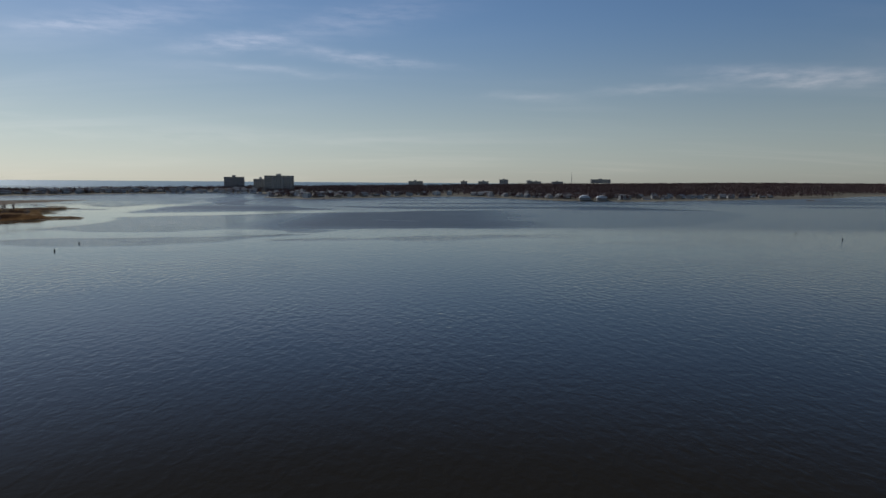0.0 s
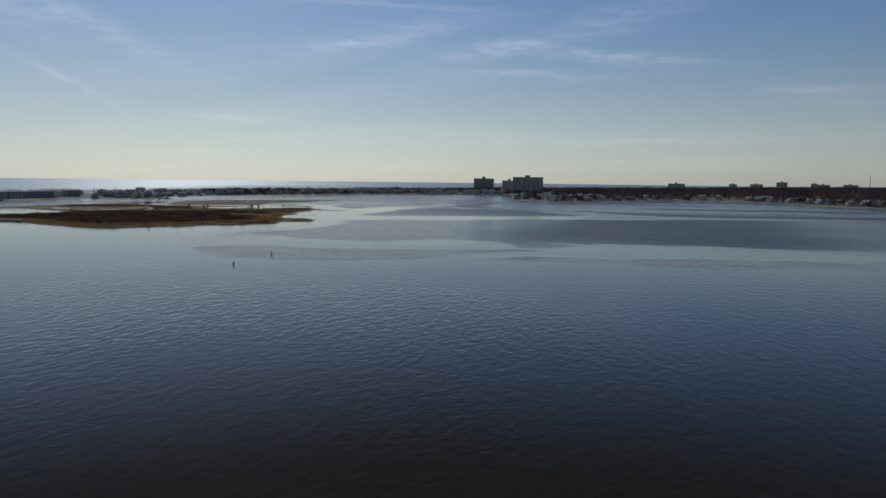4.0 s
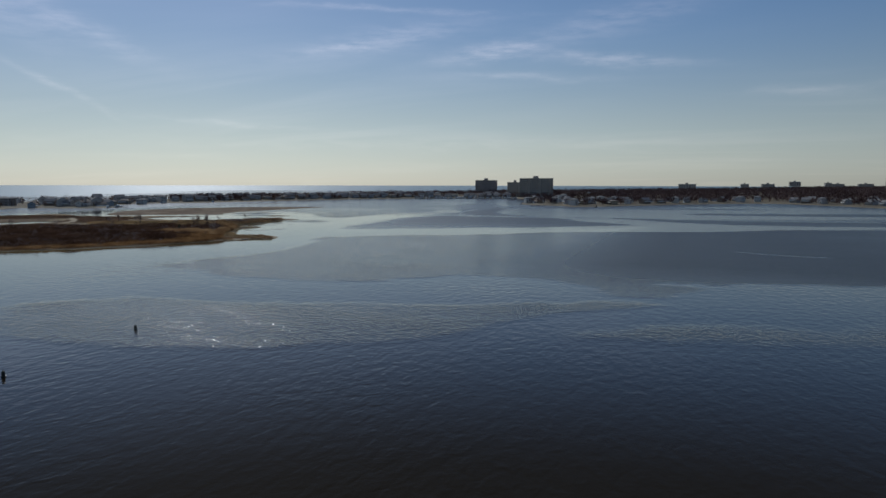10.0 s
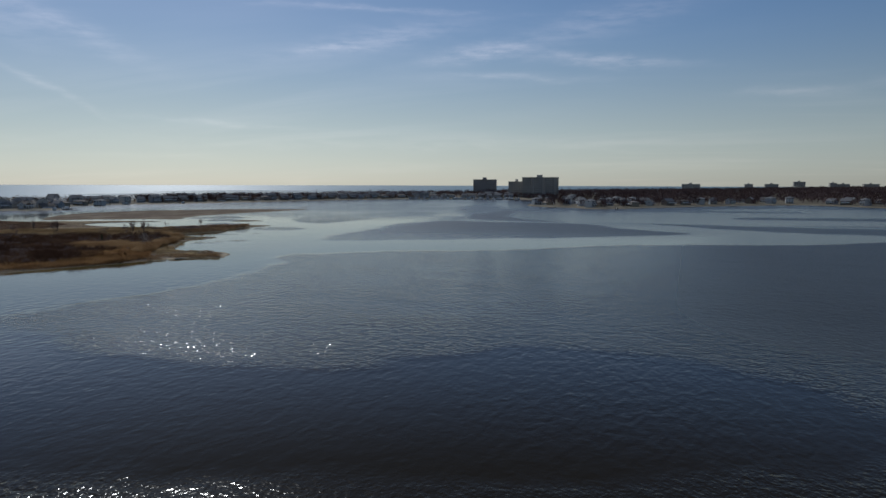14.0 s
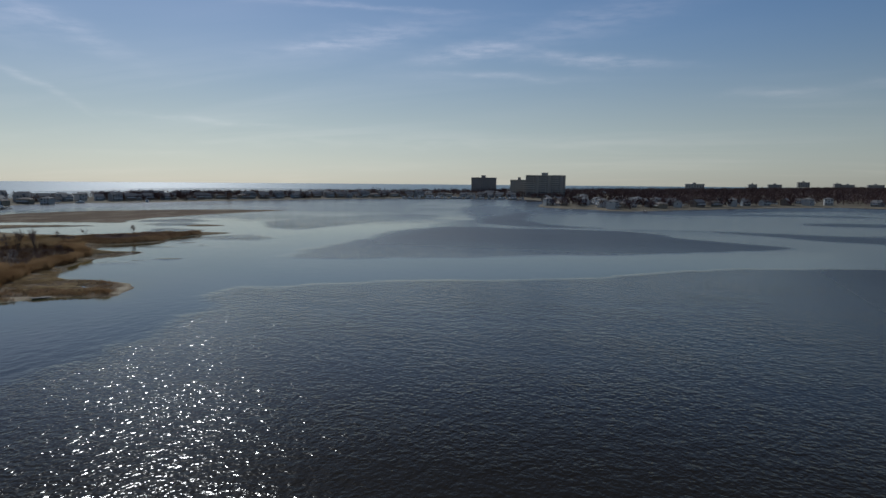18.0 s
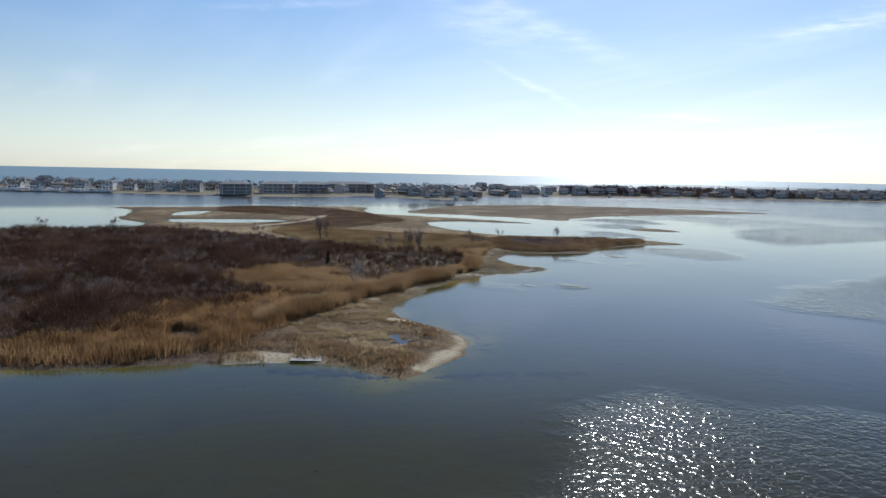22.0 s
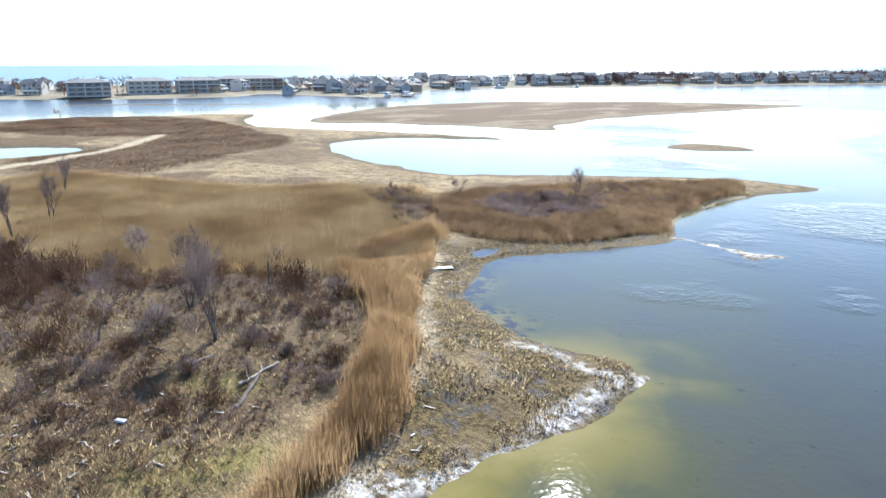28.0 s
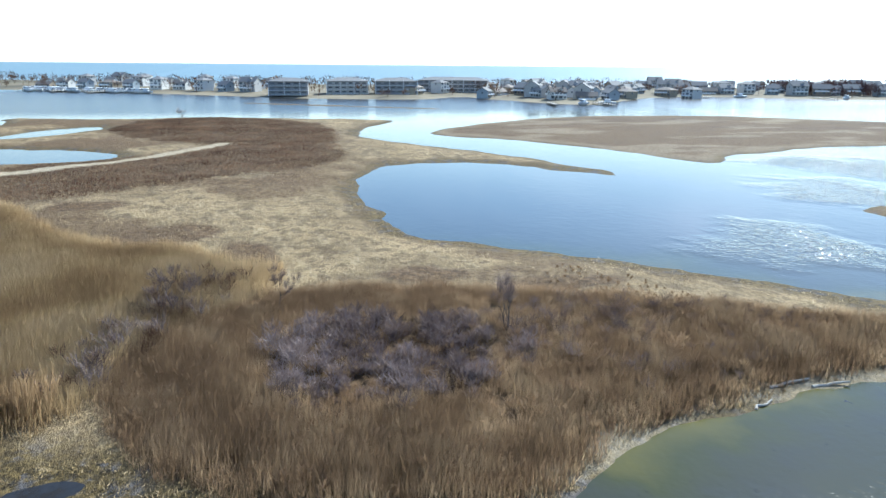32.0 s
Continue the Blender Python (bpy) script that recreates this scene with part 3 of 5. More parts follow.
for outline, soft, strength in RUFFLED:
    wind = np.maximum(wind, strength * step(inside(wx, wy, rounded(outline)), -soft, soft))
for pts, half in SLICKS:
    wind = np.minimum(wind, step(near_line(wx, wy, pts) / half, 0.6, 1.2))
wind = wind * (1 - 0.75 * step(gx + 20 * fbm(gx, gy, 40, 3, 66), -20, 90) * step(680 - gy, 0, 60))
streak = fbm(gx * 0.45 + gy * 0.2, gy * 1.3 - gx * 0.3, 70, 4, 44)
wind = np.maximum(wind, 0.55 * step(gy, 640, 740) * step(streak, 0.06, 0.16))
swell = 0.75 * step(inside(gx, gy, rounded([(-190, 250), (-236, 300), (-226, 420), (-190, 480), (-60, 540), (300, 560), (420, 100), (200, -300), (-200, -300), (-190, 100)])), -30, 30)
swell = swell * (0.45 + 0.55 * step(fbm(gx, gy, 70, 3, 91), -0.3, 0.4)) * (1 - 0.5 * step(wind, 0.3, 0.9)) + 0.04
lee = step(-gx - 0.25 * (gy - 480), 236, 262) * step(gy, 440, 470)
gusts = wind
for px, py, pr, force in ((-278, 498, 7, 0.40), (-298, 541.5, 4.5, 0.34), (-308, 569, 3.0, 0.3), (-350, 606, 12, 0.95), (-376, 638, 13, 0.95), (-396, 666, 18, 0.95), (-230, 470.5, 1.8, 1.0), (-289.5, 549.5, 2.0, 0.4), (-273, 511, 3.4, 1.0), (-277, 506, 1.4, 0.6), (-291, 552, 1.6, 0.5), (-300.5, 556, 3.0, 0.4), (-306, 563.5, 3.5, 0.4)):
    loose = 2.0 + 0.5 * pr
    spot = np.hypot(gx - px + loose * fbm(gx, gy, 7, 4, 33), gy - py + loose * fbm(gx, gy, 7, 4, 37)) / pr
    gusts = np.maximum(gusts, force * step(spot, 1.2, 0.5))
wind = wind * (1 - lee) + lee * gusts
wind = np.maximum(wind, 0.05 + 0.04 * lee + 0.12 * step(gy, 640, 800) + 0.30 * step(-gx, 540, 600))
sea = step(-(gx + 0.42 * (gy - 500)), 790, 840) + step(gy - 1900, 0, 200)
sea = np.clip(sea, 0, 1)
wind = np.maximum(wind, sea)
shal = 0.95 * np.exp(-np.maximum(-dm, 0) / 8.0) * step(-gx, 222, 236) * (0.55 + 0.45 * step(fbm(gx, gy, 16, 3, 61), -0.3, 0.4))
shal = shal * (1 - step(-gx, 330, 400))
BAY = rounded([(-316, 530), (-300, 524), (-291, 527), (-289, 540), (-295, 553), (-309, 556), (-316, 545)])
shal = shal * (1 - 0.7 * step(near_line(gx, gy, SHELL_SPIT + [(-299, 558)]), 8, 4))
shal = np.maximum(shal, 0.22 * step(-gx - 0.25 * (gy - 480), 236, 262) * step(gy, 450, 480) * step(-gx, 400, 340))
shal = shal * (1 - 0.25 * step(-gx, 292, 304))
shal = np.maximum(shal, 0.36 * step(inside(gx, gy, BAY), -3, 3))
shal = np.maximum(shal, 0.28 * step(-dm, 95, 15) * step(-gx, 160, 205) * step(gy, 385, 430) * step(-gx, 400, 340))
for pool in (POOL_C, POOL_D):
    shal = shal * step(inside(gx, gy, pool), -1.5, -3)
weed = step(-dm + 1.6 * fbm(gx, gy, 4, 3, 63), 3.6, 1.4) * step(-gx, 298, 303) * step(gy, 518, 523) * step(560 - gy, 0, 3)
for pts, half in (([(-246, 445.5), (-243, 450), (-238.5, 454.5)], 1.6), ([(-235.5, 460), (-233.5, 466)], 1.3), ([(-252, 474), (-247, 472.5), (-242, 469.5)], 0.9), ([(-272, 478), (-268, 475)], 1.4), ([(-231.5, 469), (-229.5, 472.5)], 1.6)):
    weed = np.maximum(weed, step(near_line(gx, gy, pts), half * 1.5, half * 0.7))
wind = wind * (1 - 0.3 * step(shal, 0.3, 0.8))
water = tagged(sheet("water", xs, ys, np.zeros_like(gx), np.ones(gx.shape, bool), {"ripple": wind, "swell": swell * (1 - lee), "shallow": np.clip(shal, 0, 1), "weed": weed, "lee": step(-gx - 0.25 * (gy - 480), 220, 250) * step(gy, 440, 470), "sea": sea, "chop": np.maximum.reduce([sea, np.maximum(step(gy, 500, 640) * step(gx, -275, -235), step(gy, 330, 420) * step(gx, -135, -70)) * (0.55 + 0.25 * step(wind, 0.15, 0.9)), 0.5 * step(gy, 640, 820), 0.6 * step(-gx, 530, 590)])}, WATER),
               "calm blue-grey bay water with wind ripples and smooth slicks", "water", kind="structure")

# the marsh island
xs = np.concatenate([np.arange(-566, -345, 1.5), np.arange(-345, -231, 0.5)])
ys = np.concatenate([np.arange(348, 426, 1.5), np.arange(426, 606, 0.5), np.arange(606, 624, 1.5)])
gx, gy = np.meshgrid(xs, ys)
d = marsh_depth(gx, gy)
j = 1.6 * fbm(gx, gy, 6, 3, 21)


def zone(poly, soft=1.2):
    return step(inside(gx, gy, poly) + j, -soft, soft)


clear = zone(CLEARING)
west = step(gx, -424, -400) * step(452 - gy, 0, 6)
litter = np.maximum.reduce([zone(THICKET) * (1 - 0.24 * clear), 0.76 * clear, 0.6 * zone(FAR_BROWN, 7), zone(MOUND), zone(REED_BAND), zone(REED_WEST), 0.9 * west])
brown = np.maximum.reduce([0.6 * zone(FAR_BROWN, 7), zone(REED_FIELD), zone(MOUND)])
for px, py, rx, ry in ((-368, 539, 5, 6), (-358, 547, 4, 3), (-402, 555, 3, 3), (-387, 528, 3, 5), (-346, 563, 2, 4), (-341, 575, 2, 5)):
    brown = np.maximum(brown, step(np.hypot((gx - px + j) / rx, (gy - py + j) / ry), 1.2, 0.8))
    litter = np.maximum(litter, step(np.hypot((gx - px + j) / rx, (gy - py + j) / ry), 1.2, 0.8))
brown = np.maximum(brown, 0.8 * step(fbm(gx, gy, 22, 4, 77), 0.25, 0.4) * step(-gx, 335, 350))
brown = np.maximum(brown, 0.9 * step(fbm(gx, gy, 16, 4, 79), -0.35, 0.1) * step(-gx + 0.25 * (gy - 520), 398, 410) * step(570 - gy, 0, 12))
brown = np.maximum(brown, 0.6 * zone(POINT) * (0.10 + 0.90 * step(fbm(gx, gy, 4, 4, 83), -0.3, 0.1)))
brown = np.maximum(brown, 0.9 * step(d + j, 4.5, 2.0) * step(-gx, 332, 340) * step(gy, 548, 560))
green = np.maximum(zone(GRASS, 3), 0.12 * clear) * step(fbm(gx, gy, 7, 3, 41), -0.5, 0.25)
mud = zone(FLAT, 2) * (0.45 + 0.55 * step(fbm(gx, gy, 5, 4, 51), -0.5, 0.15))
mud = np.maximum(mud, step(d + 1.5 * j, 5.0, 1.0) * step(-gx, 262, 272))
brown = np.maximum(brown, step(inside(gx, gy, POOL_D) + j * 0.4, -2.2, -0.8))
brown = np.maximum(brown, 0.7 * step(gx, -276, -266) * step(gy, 438, 446))
line = near_line(gx, gy, TRACK)
path = step(line + j * 0.6, 2.6, 1.2)
sand = np.maximum(step(near_line(gx, gy, BEACH) + j * 0.5, 2.6, 1.9), step(near_line(gx, gy, BEACH_TIP) + j * 0.4, 1.5, 0.9))
sand = np.maximum(sand, 0.75 * step(near_line(gx, gy, [(-243.0, 465.6), (-245.5, 469), (-249.5, 471)]) + j * 0.3, 0.9, 0.4))
sand = np.maximum(sand, 0.7 * path)
sand = np.maximum(sand, 0.9 * step(near_line(gx, gy, [(-262.3, 467.6), (-260.2, 469.2)]) + j * 0.6, 1.1, 0.4))
WRACK = [(-276, 473), (-280.5, 480.5), (-284.7, 486.6), (-287.4, 492), (-290.3, 499.6), (-294, 505.6), (-299.2, 511.6), (-304.2, 516.6), (-310, 520.8), (-316.9, 527), (-322, 531.5)]
sand = np.maximum(sand, 0.6 * step(near_line(gx, gy, WRACK) + j * 0.35, 0.8, 0.3))
sand = np.maximum(sand, 0.10 * step(d, 2.6, 0.8) * step(d, -0.6, 0.2) * (1 - step(-gx, 318, 322)) * (1 - zone(FLAT, 2)))
STRAND = [(-314, 558.5), (-315.5, 563), (-318.6, 571), (-319.6, 580), (-319, 587)]
sand = np.maximum(sand, 0.45 * step(near_line(gx, gy, STRAND) + j * 0.9, 1.5, 0.5))
sand = np.maximum(sand, step(np.hypot(gx + 342.2, gy - 547), 1.6, 0.8))
shell = np.maximum.reduce([step(near_line(gx, gy, l) + j * 0.5, 1.3, 0.2) for l in SHELL_LINES])
brown = brown * (1 - path)
marsh = tagged(sheet("ground_marsh", xs, ys, rise(d, gx, gy), d > -5, {"litter": litter, "brown": brown, "green": green, "mud": mud, "sand": sand, "shell": shell}, GROUND),
               "low salt marsh island of dry straw, mud and sand", "ground", kind="structure")

# the low island beyond it, and the small ones
xs, ys = np.arange(-545, -396, 1.6), np.arange(592, 822, 1.6)
gx, gy = np.meshgrid(xs, ys)
d = isle_depth(gx, gy)
zero = np.zeros_like(gx)
b = np.clip(0.5 + 0.45 * step(fbm(gx * 1.2, gy * 0.5, 24, 6, 15), -0.25, 0.05) + 0.6 * fbm(gx, gy * 0.6, 5, 3, 16), 0, 1)
pale = np.maximum(0.22 * step(fbm(gx * 1.5, gy * 0.5, 11, 6, 51), 0.18, 0.36), 0.22 * step(d, 7, 3) * step(d, 0.5, 2.5))
dusky = 0.78 + 0.2 * step(fbm(gx * 1.1, gy * 0.45, 34, 5, 19) + 0.15 * step(d, 6, 24), 0.16, 0.30)
tagged(sheet("ground_isle", xs, ys, rise(d, gx, gy, 0.7), d > -4, {"litter": dusky, "brown": b, "green": zero, "mud": step(d, 3, 0.5), "sand": pale, "shell": zero}, GROUND),
              "flat brown marsh island with pale straw patches", "ground", kind="structure")


def small_isle(name, x0, x1, y0, y1, depth, label, top, res=0.8):
    xs, ys = np.arange(x0, x1, res), np.arange(y0, y1, res)
    gx, gy = np.meshgrid(xs, ys)
    d = depth(gx, gy)
    zero = np.zeros_like(gx)
    return tagged(sheet(name, xs, ys, rise(d, gx, gy, top), d > -2, {"litter": zero, "brown": zero + 0.7, "green": zero, "mud": step(d, 2, 0.2), "sand": zero, "shell": zero}, GROUND),
                  label, "ground", kind="structure")


small_isle("ground_islet", -370, -340, 625, 650, lambda x, y: inside(x + fbm(x, y, 5, 3, 1), y + fbm(x, y, 5, 3, 2), ISLET), "tiny brown marsh islet in the lagoon", 0.6)
for bar in BARS:
    bx, by = [p[0] for p in bar], [p[1] for p in bar]
    small_isle("ground_bar", min(bx) - 8, max(bx) + 8, min(by) - 8, max(by) + 8, lambda x, y: 3.0 - near_line(x, y, bar) + 1.5 * fbm(x, y, 8, 3, 7), "low dark mud bar at the water's surface", 0.4, 1.0)

# the barrier strip and the mainland, one sheet
TOWN_SHORE = [(-1150, -200), (-980, 130), (-880, 300), (-800, 428), (-752, 498), (-706, 550), (-674, 592), (-664, 650), (-688, 680), (-650, 690), (-606, 706), (-604, 728), (-640, 760),
              (-672, 815), (-652, 868), (-622, 925), (-585, 1010), (-540, 1110), (-480, 1190), (-420, 1238), (-345, 1240), (-290, 1180), (-258, 1010), (-246, 965),
              (-200, 940), (-172, 915), (-140, 960)]
TOWN_EAST = [(-98, 1010), (-40, 1070), (22, 1110), (80, 1040), (120, 975), (160, 930), (240, 914), (300, 940), (374, 985), (460, 1040), (545, 1094), (700, 1220), (842, 1362), (1400, 1560), (2600, 1800),
             (4800, 2000), (4800, 4800), (1500, 4800), (500, 3600), (60, 2600), (-200, 2050), (-420, 1680), (-640, 1320), (-800, 980), (-880, 700), (-960, 480), (-1130, 200), (-1300, -200)]
TOWN_LINE = rounded(TOWN_SHORE + TOWN_EAST, 3)


def town_depth(x, y):
    return inside(x + 5 * fbm(x, y, 40, 3, 24), y + 5 * fbm(x, y, 40, 3, 28), TOWN_LINE)


def town_height(d):
    return np.where(d > 0, 1.6 * (1 - np.exp(-np.maximum(d, 0) / 14.0)) + 9.0 * step(d, 250, 1100), d * 0.06)


xs = np.unique(np.concatenate([np.arange(-1300, 420, 10.0), np.geomspace(420, 4800, 40)]))
ys = np.unique(np.concatenate([np.arange(-200, 1450, 10.0), np.geomspace(1450, 4800, 36)]))
gx, gy = np.meshgrid(xs, ys)
d = town_depth(gx, gy)
sandy = np.maximum(0.28 * step(d, 6, 2), step(fbm(gx, gy, 60, 4, 99), 0.3, 0.6) * 0.3)
town = tagged(sheet("ground_town", xs, ys, town_height(d), d > -14, {"sand": sandy}, TOWN), "low built-up shore of brown winter grass and sand", "ground", kind="structure")

# ---------------------------------------------------------------- small builders
def part(name, bm, material, parent=None, label=""):
    """Links a bmesh as one mesh object, under a thing or a part."""
    me = bpy.data.meshes.new(name)
    bm.to_mesh(me)
    bm.free()
    me.materials.append(material)
    ob = new(name, me)
    if parent:
        ob.parent = parent
    return tagged(ob, label)


def again(ob, m, parent):
    """One more part on the mesh of ob."""
    o = new(ob.name.split(".")[0], ob.data)
    o.parent, o.matrix_basis = parent, m
    return o


def thing(name, m, label, category, group=""):
    ob = new(name)
    ob.matrix_world = m
    return tagged(ob, label, category, group)


def box(w, d, h, z=0.0, x=0.0, y=0.0, bevel=0.0, bm=None):
    bm = bm or bmesh.new()
    r = bmesh.ops.create_cube(bm, size=1, matrix=Matrix.LocRotScale((x, y, z + h / 2), None, (w, d, h)))
    if bevel:
        bmesh.ops.bevel(bm, geom=list({e for v in r["verts"] for e in v.link_edges}), offset=bevel, segments=1, affect='EDGES')
    return bm


def tube(bm, pts, radii, sides=5):
    """A tapered tube along the points."""
    rings = []
    for i, p in enumerate(pts):
        a = Vector(pts[max(i - 1, 0)])
        b = Vector(pts[min(i + 1, len(pts) - 1)])
        q = (b - a).to_track_quat('Z', 'Y')
        ring = []
        for k in range(sides):
            t = 2 * math.pi * k / sides
            ring.append(bm.verts.new(Vector(p) + q @ Vector((math.cos(t) * radii[i], math.sin(t) * radii[i], 0))))
        rings.append(ring)
    for r0, r1 in zip(rings[:-1], rings[1:]):
        for k in range(sides):
            bm.faces.new((r0[k], r0[(k + 1) % sides], r1[(k + 1) % sides], r1[k]))
    bm.faces.new(rings[0][::-1])
    bm.faces.new(rings[-1])
    return bm


def blades(name, base, tip, width, material, bend=None, soft=False):
    """One mesh of thin pointed blades, each from base to tip."""
    n = len(base)
    rng = np.random.default_rng(7)
    ang = rng.uniform(0, math.pi, n)
    side = np.stack([np.cos(ang), np.sin(ang), np.zeros(n)], 1) * (width * 0.5)[:, None]
    if bend is None:
        co = np.stack([base - side, base + side, tip], 1).reshape(-1, 3)
        faces = np.arange(n * 3).reshape(n, 3)
    else:
        mid = (base + tip) * 0.5 + bend
        co = np.stack([base - side * 0.8, base + side * 0.8, mid + side, mid - side, tip], 1).reshape(-1, 3)
        k = np.arange(n)[:, None] * 5
        faces = np.concatenate([k + [0, 1, 2], k + [0, 2, 3], k + [3, 2, 4]])
    me = bpy.data.meshes.new(name)
    me.vertices.add(len(co))
    me.vertices.foreach_set("co", np.ascontiguousarray(co, np.float32).ravel())
    me.loops.add(faces.size)
    me.loops.foreach_set("vertex_index", np.ascontiguousarray(faces, np.int32).ravel())
    me.polygons.add(len(faces))
    me.polygons.foreach_set("loop_start", np.arange(0, faces.size, 3, dtype=np.int32))
    me.update(calc_edges=True)
    me.materials.append(material)
    if soft:
        up = np.stack([np.cos(ang + 1.57), np.sin(ang + 1.57), np.full(n, 1.1)], 1) + rng.normal(0, 0.25, (n, 3))
        up /= np.linalg.norm(up, axis=1)[:, None]
        me.polygons.foreach_set("use_smooth", np.ones(len(me.polygons), bool))
        me.normals_split_custom_set_from_vertices(np.repeat(up, len(co) // n, 0))
    return new(name, me)


def scatter(rng, poly, per_m2, patch=0.0, size=8.0, seed=0, soft=1.0):
    """Random places within an outline; patch thins them where the noise is low."""
    lo, hi = poly.min(0) - 1, poly.max(0) + 1
    n = int((hi[0] - lo[0]) * (hi[1] - lo[1]) * per_m2)
    x, y = rng.uniform(lo[0], hi[0], n), rng.uniform(lo[1], hi[1], n)
    j = (1.2 + 0.4 * soft) * fbm(x, y, 6, 3, 21)
    ok = (inside(x, y, poly) + j > rng.uniform(-soft, soft, n)) & (fbm(x, y, size, 3, seed) > patch - 1 + rng.uniform(-0.15, 0.15, n))
    x, y = x[ok], y[ok]
    d = marsh_depth(x, y)
    x, y, d = x[d > 0.4], y[d > 0.4], d[d > 0.4]
    return np.stack([x, y, rise(d, x, y)], 1)


def tuft(rng, base, height, lean, width):
    n = len(base)
    a = rng.uniform(0, 2 * math.pi, n)
    r = np.abs(rng.normal(0, lean, n)) * height
    tip = base + np.stack([np.cos(a) * r - 0.10 * height, np.sin(a) * r + 0.04 * height, height], 1)
    bend = np.stack([-np.cos(a) * r * 0.18, -np.sin(a) * r * 0.18, height * 0.04], 1)
    return base - [0, 0, 0.08], tip, np.full(n, width) * rng.uniform(0.7, 1.3, n), bend

# ---------------------------------------------------------------- reeds, straw and thickets
rng = np.random.default_rng(3)


def reeds(name, poly, per_m2, tall, material, label, patch=0.0, width=0.07, seed=0, lean=0.12, size=8.0, bent=True, bare=None, swell=0.35, soft=1.0):
    base = scatter(rng, poly, per_m2, patch, size, seed, soft)
    if bare is not None:
        base = base[inside(base[:, 0], base[:, 1], bare) < rng.uniform(-1, 1.5, len(base))]
    h = tall * (0.75 + swell * fbm(base[:, 0], base[:, 1], 7, 3, seed + 3)) * rng.uniform(0.75, 1.1, len(base))
    b, t, w, k = tuft(rng, base, h, lean, width)
    return tagged(blades(name, b, t, w, material, k if bent else None, True), label, "reeds", kind="stuff")


reeds("reed_belt", REED_BAND, 200, 2.4, REED, "dense belt of tall dry golden-brown reeds along the shore", patch=0.5, width=0.025, seed=4, lean=0.24, swell=0.5, size=4.0, soft=0.8)
reeds("reed_field", REED_FIELD, 170, 1.7, REED_GOLD, "broad field of dry tan reeds", width=0.034, seed=5, lean=0.3, bent=False, swell=0.14, soft=1.8)
reeds("reed_clumps", REED_WEST, 80, 1.8, REED_DARK, "dry orange-brown reed clumps by the beach", 0.66, 0.035, 6, 0.25, soft=2.5)
REED_SOUTH = rounded([(-311, 466), (-307, 474), (-297, 479), (-289, 476), (-283, 467), (-290, 458), (-302, 458)], 3)
reeds("reed_patch", REED_SOUTH, 90, 1.7, REED, "golden dry reeds spreading below the thicket", 0.72, 0.035, 14, 0.25, 6.0, soft=5.0)
reeds("reed_mound", MOUND, 210, 1.3, REED_RUST, "reddish-brown reeds and brush covering a low mound", 0.4, 0.027, 7, 0.32, 5.0, False, PURPLE)
reeds("brown_grass", FAR_BROWN, 9, 0.5, TWIG, "grey-brown marsh grass on the far side of the island", width=0.1, seed=8, lean=0.4, bent=False, bare=TRACK_STRIP)
reeds("point_straw", POINT, 110, 0.30, STRAW, "matted pale straw on the sandy point", 0.92, 0.04, 9, 1.5, 2.2)
reeds("flat_straw", FLAT, 40, 0.26, STRAW, "short straw stubble on the tidal flat", 0.95, 0.05, 10, 1.1, 2.0)
reeds("clearing_grass", CLEARING, 12, 0.35, STRAW, "dry grass in the clearing among bare shrubs", 0.7, 0.05, 11, 0.8)
FRINGE = rounded([(-256, 432), (-252, 439), (-249, 445), (-246, 450), (-242, 452.5), (-238, 457), (-241, 460), (-246, 456), (-252, 452), (-258, 442), (-262, 434)], 3)
reeds("beach_grass", FRINGE, 30, 0.8, REED, "pale dry beach grass above the sand", 0.95, 0.06, 13, 0.35, 4.0)


def bushes(name, poly, per_m2, tall, material, label, patch=0.0, twigs=70, seed=0, size=10.0, spread=0.75, bare=None, fine=1.0):
    """Bare shrubs: sheaves of thin twigs that fan out from each root."""
    root = scatter(rng, poly, per_m2, patch, size, seed)
    if bare is not None:
        root = root[(inside(root[:, 0], root[:, 1], bare) < 0) | (rng.uniform(0, 1, len(root)) < 0.16)]
    n = len(root)
    h = tall * (0.7 + 0.5 * np.clip(fbm(root[:, 0], root[:, 1], 12, 3, seed + 5), -1, 1)) * rng.uniform(0.6, 1.15, n)
    r = np.repeat(np.arange(n), twigs)
    m = len(r)
    h = np.where(inside(root[:, 0], root[:, 1], REED_SOUTH) > 0, 0.35 * h, h)
    a, u = rng.uniform(0, 2 * math.pi, m), rng.uniform(0.05, 1, m)
    k = h[r]
    out = np.stack([np.cos(a), np.sin(a), np.zeros(m)], 1)
    start = root[r] + out * (u * 0.45 * spread * k)[:, None] + np.stack([np.zeros(m), np.zeros(m), k * rng.uniform(0.0, 0.62, m)], 1)
    way = out * rng.uniform(0.1, 0.8, m)[:, None] * spread + np.stack([rng.normal(0, 0.25, m), rng.normal(0, 0.25, m), rng.uniform(0.25, 1.0, m)], 1)
    tip = start + way * (k * rng.uniform(0.25, 0.55, m))[:, None]
    return tagged(blades(name, start, tip, rng.uniform(0.035, 0.075, m) * fine * (0.6 + 0.3 * tall / 2), material), label, "shrubs", kind="stuff")


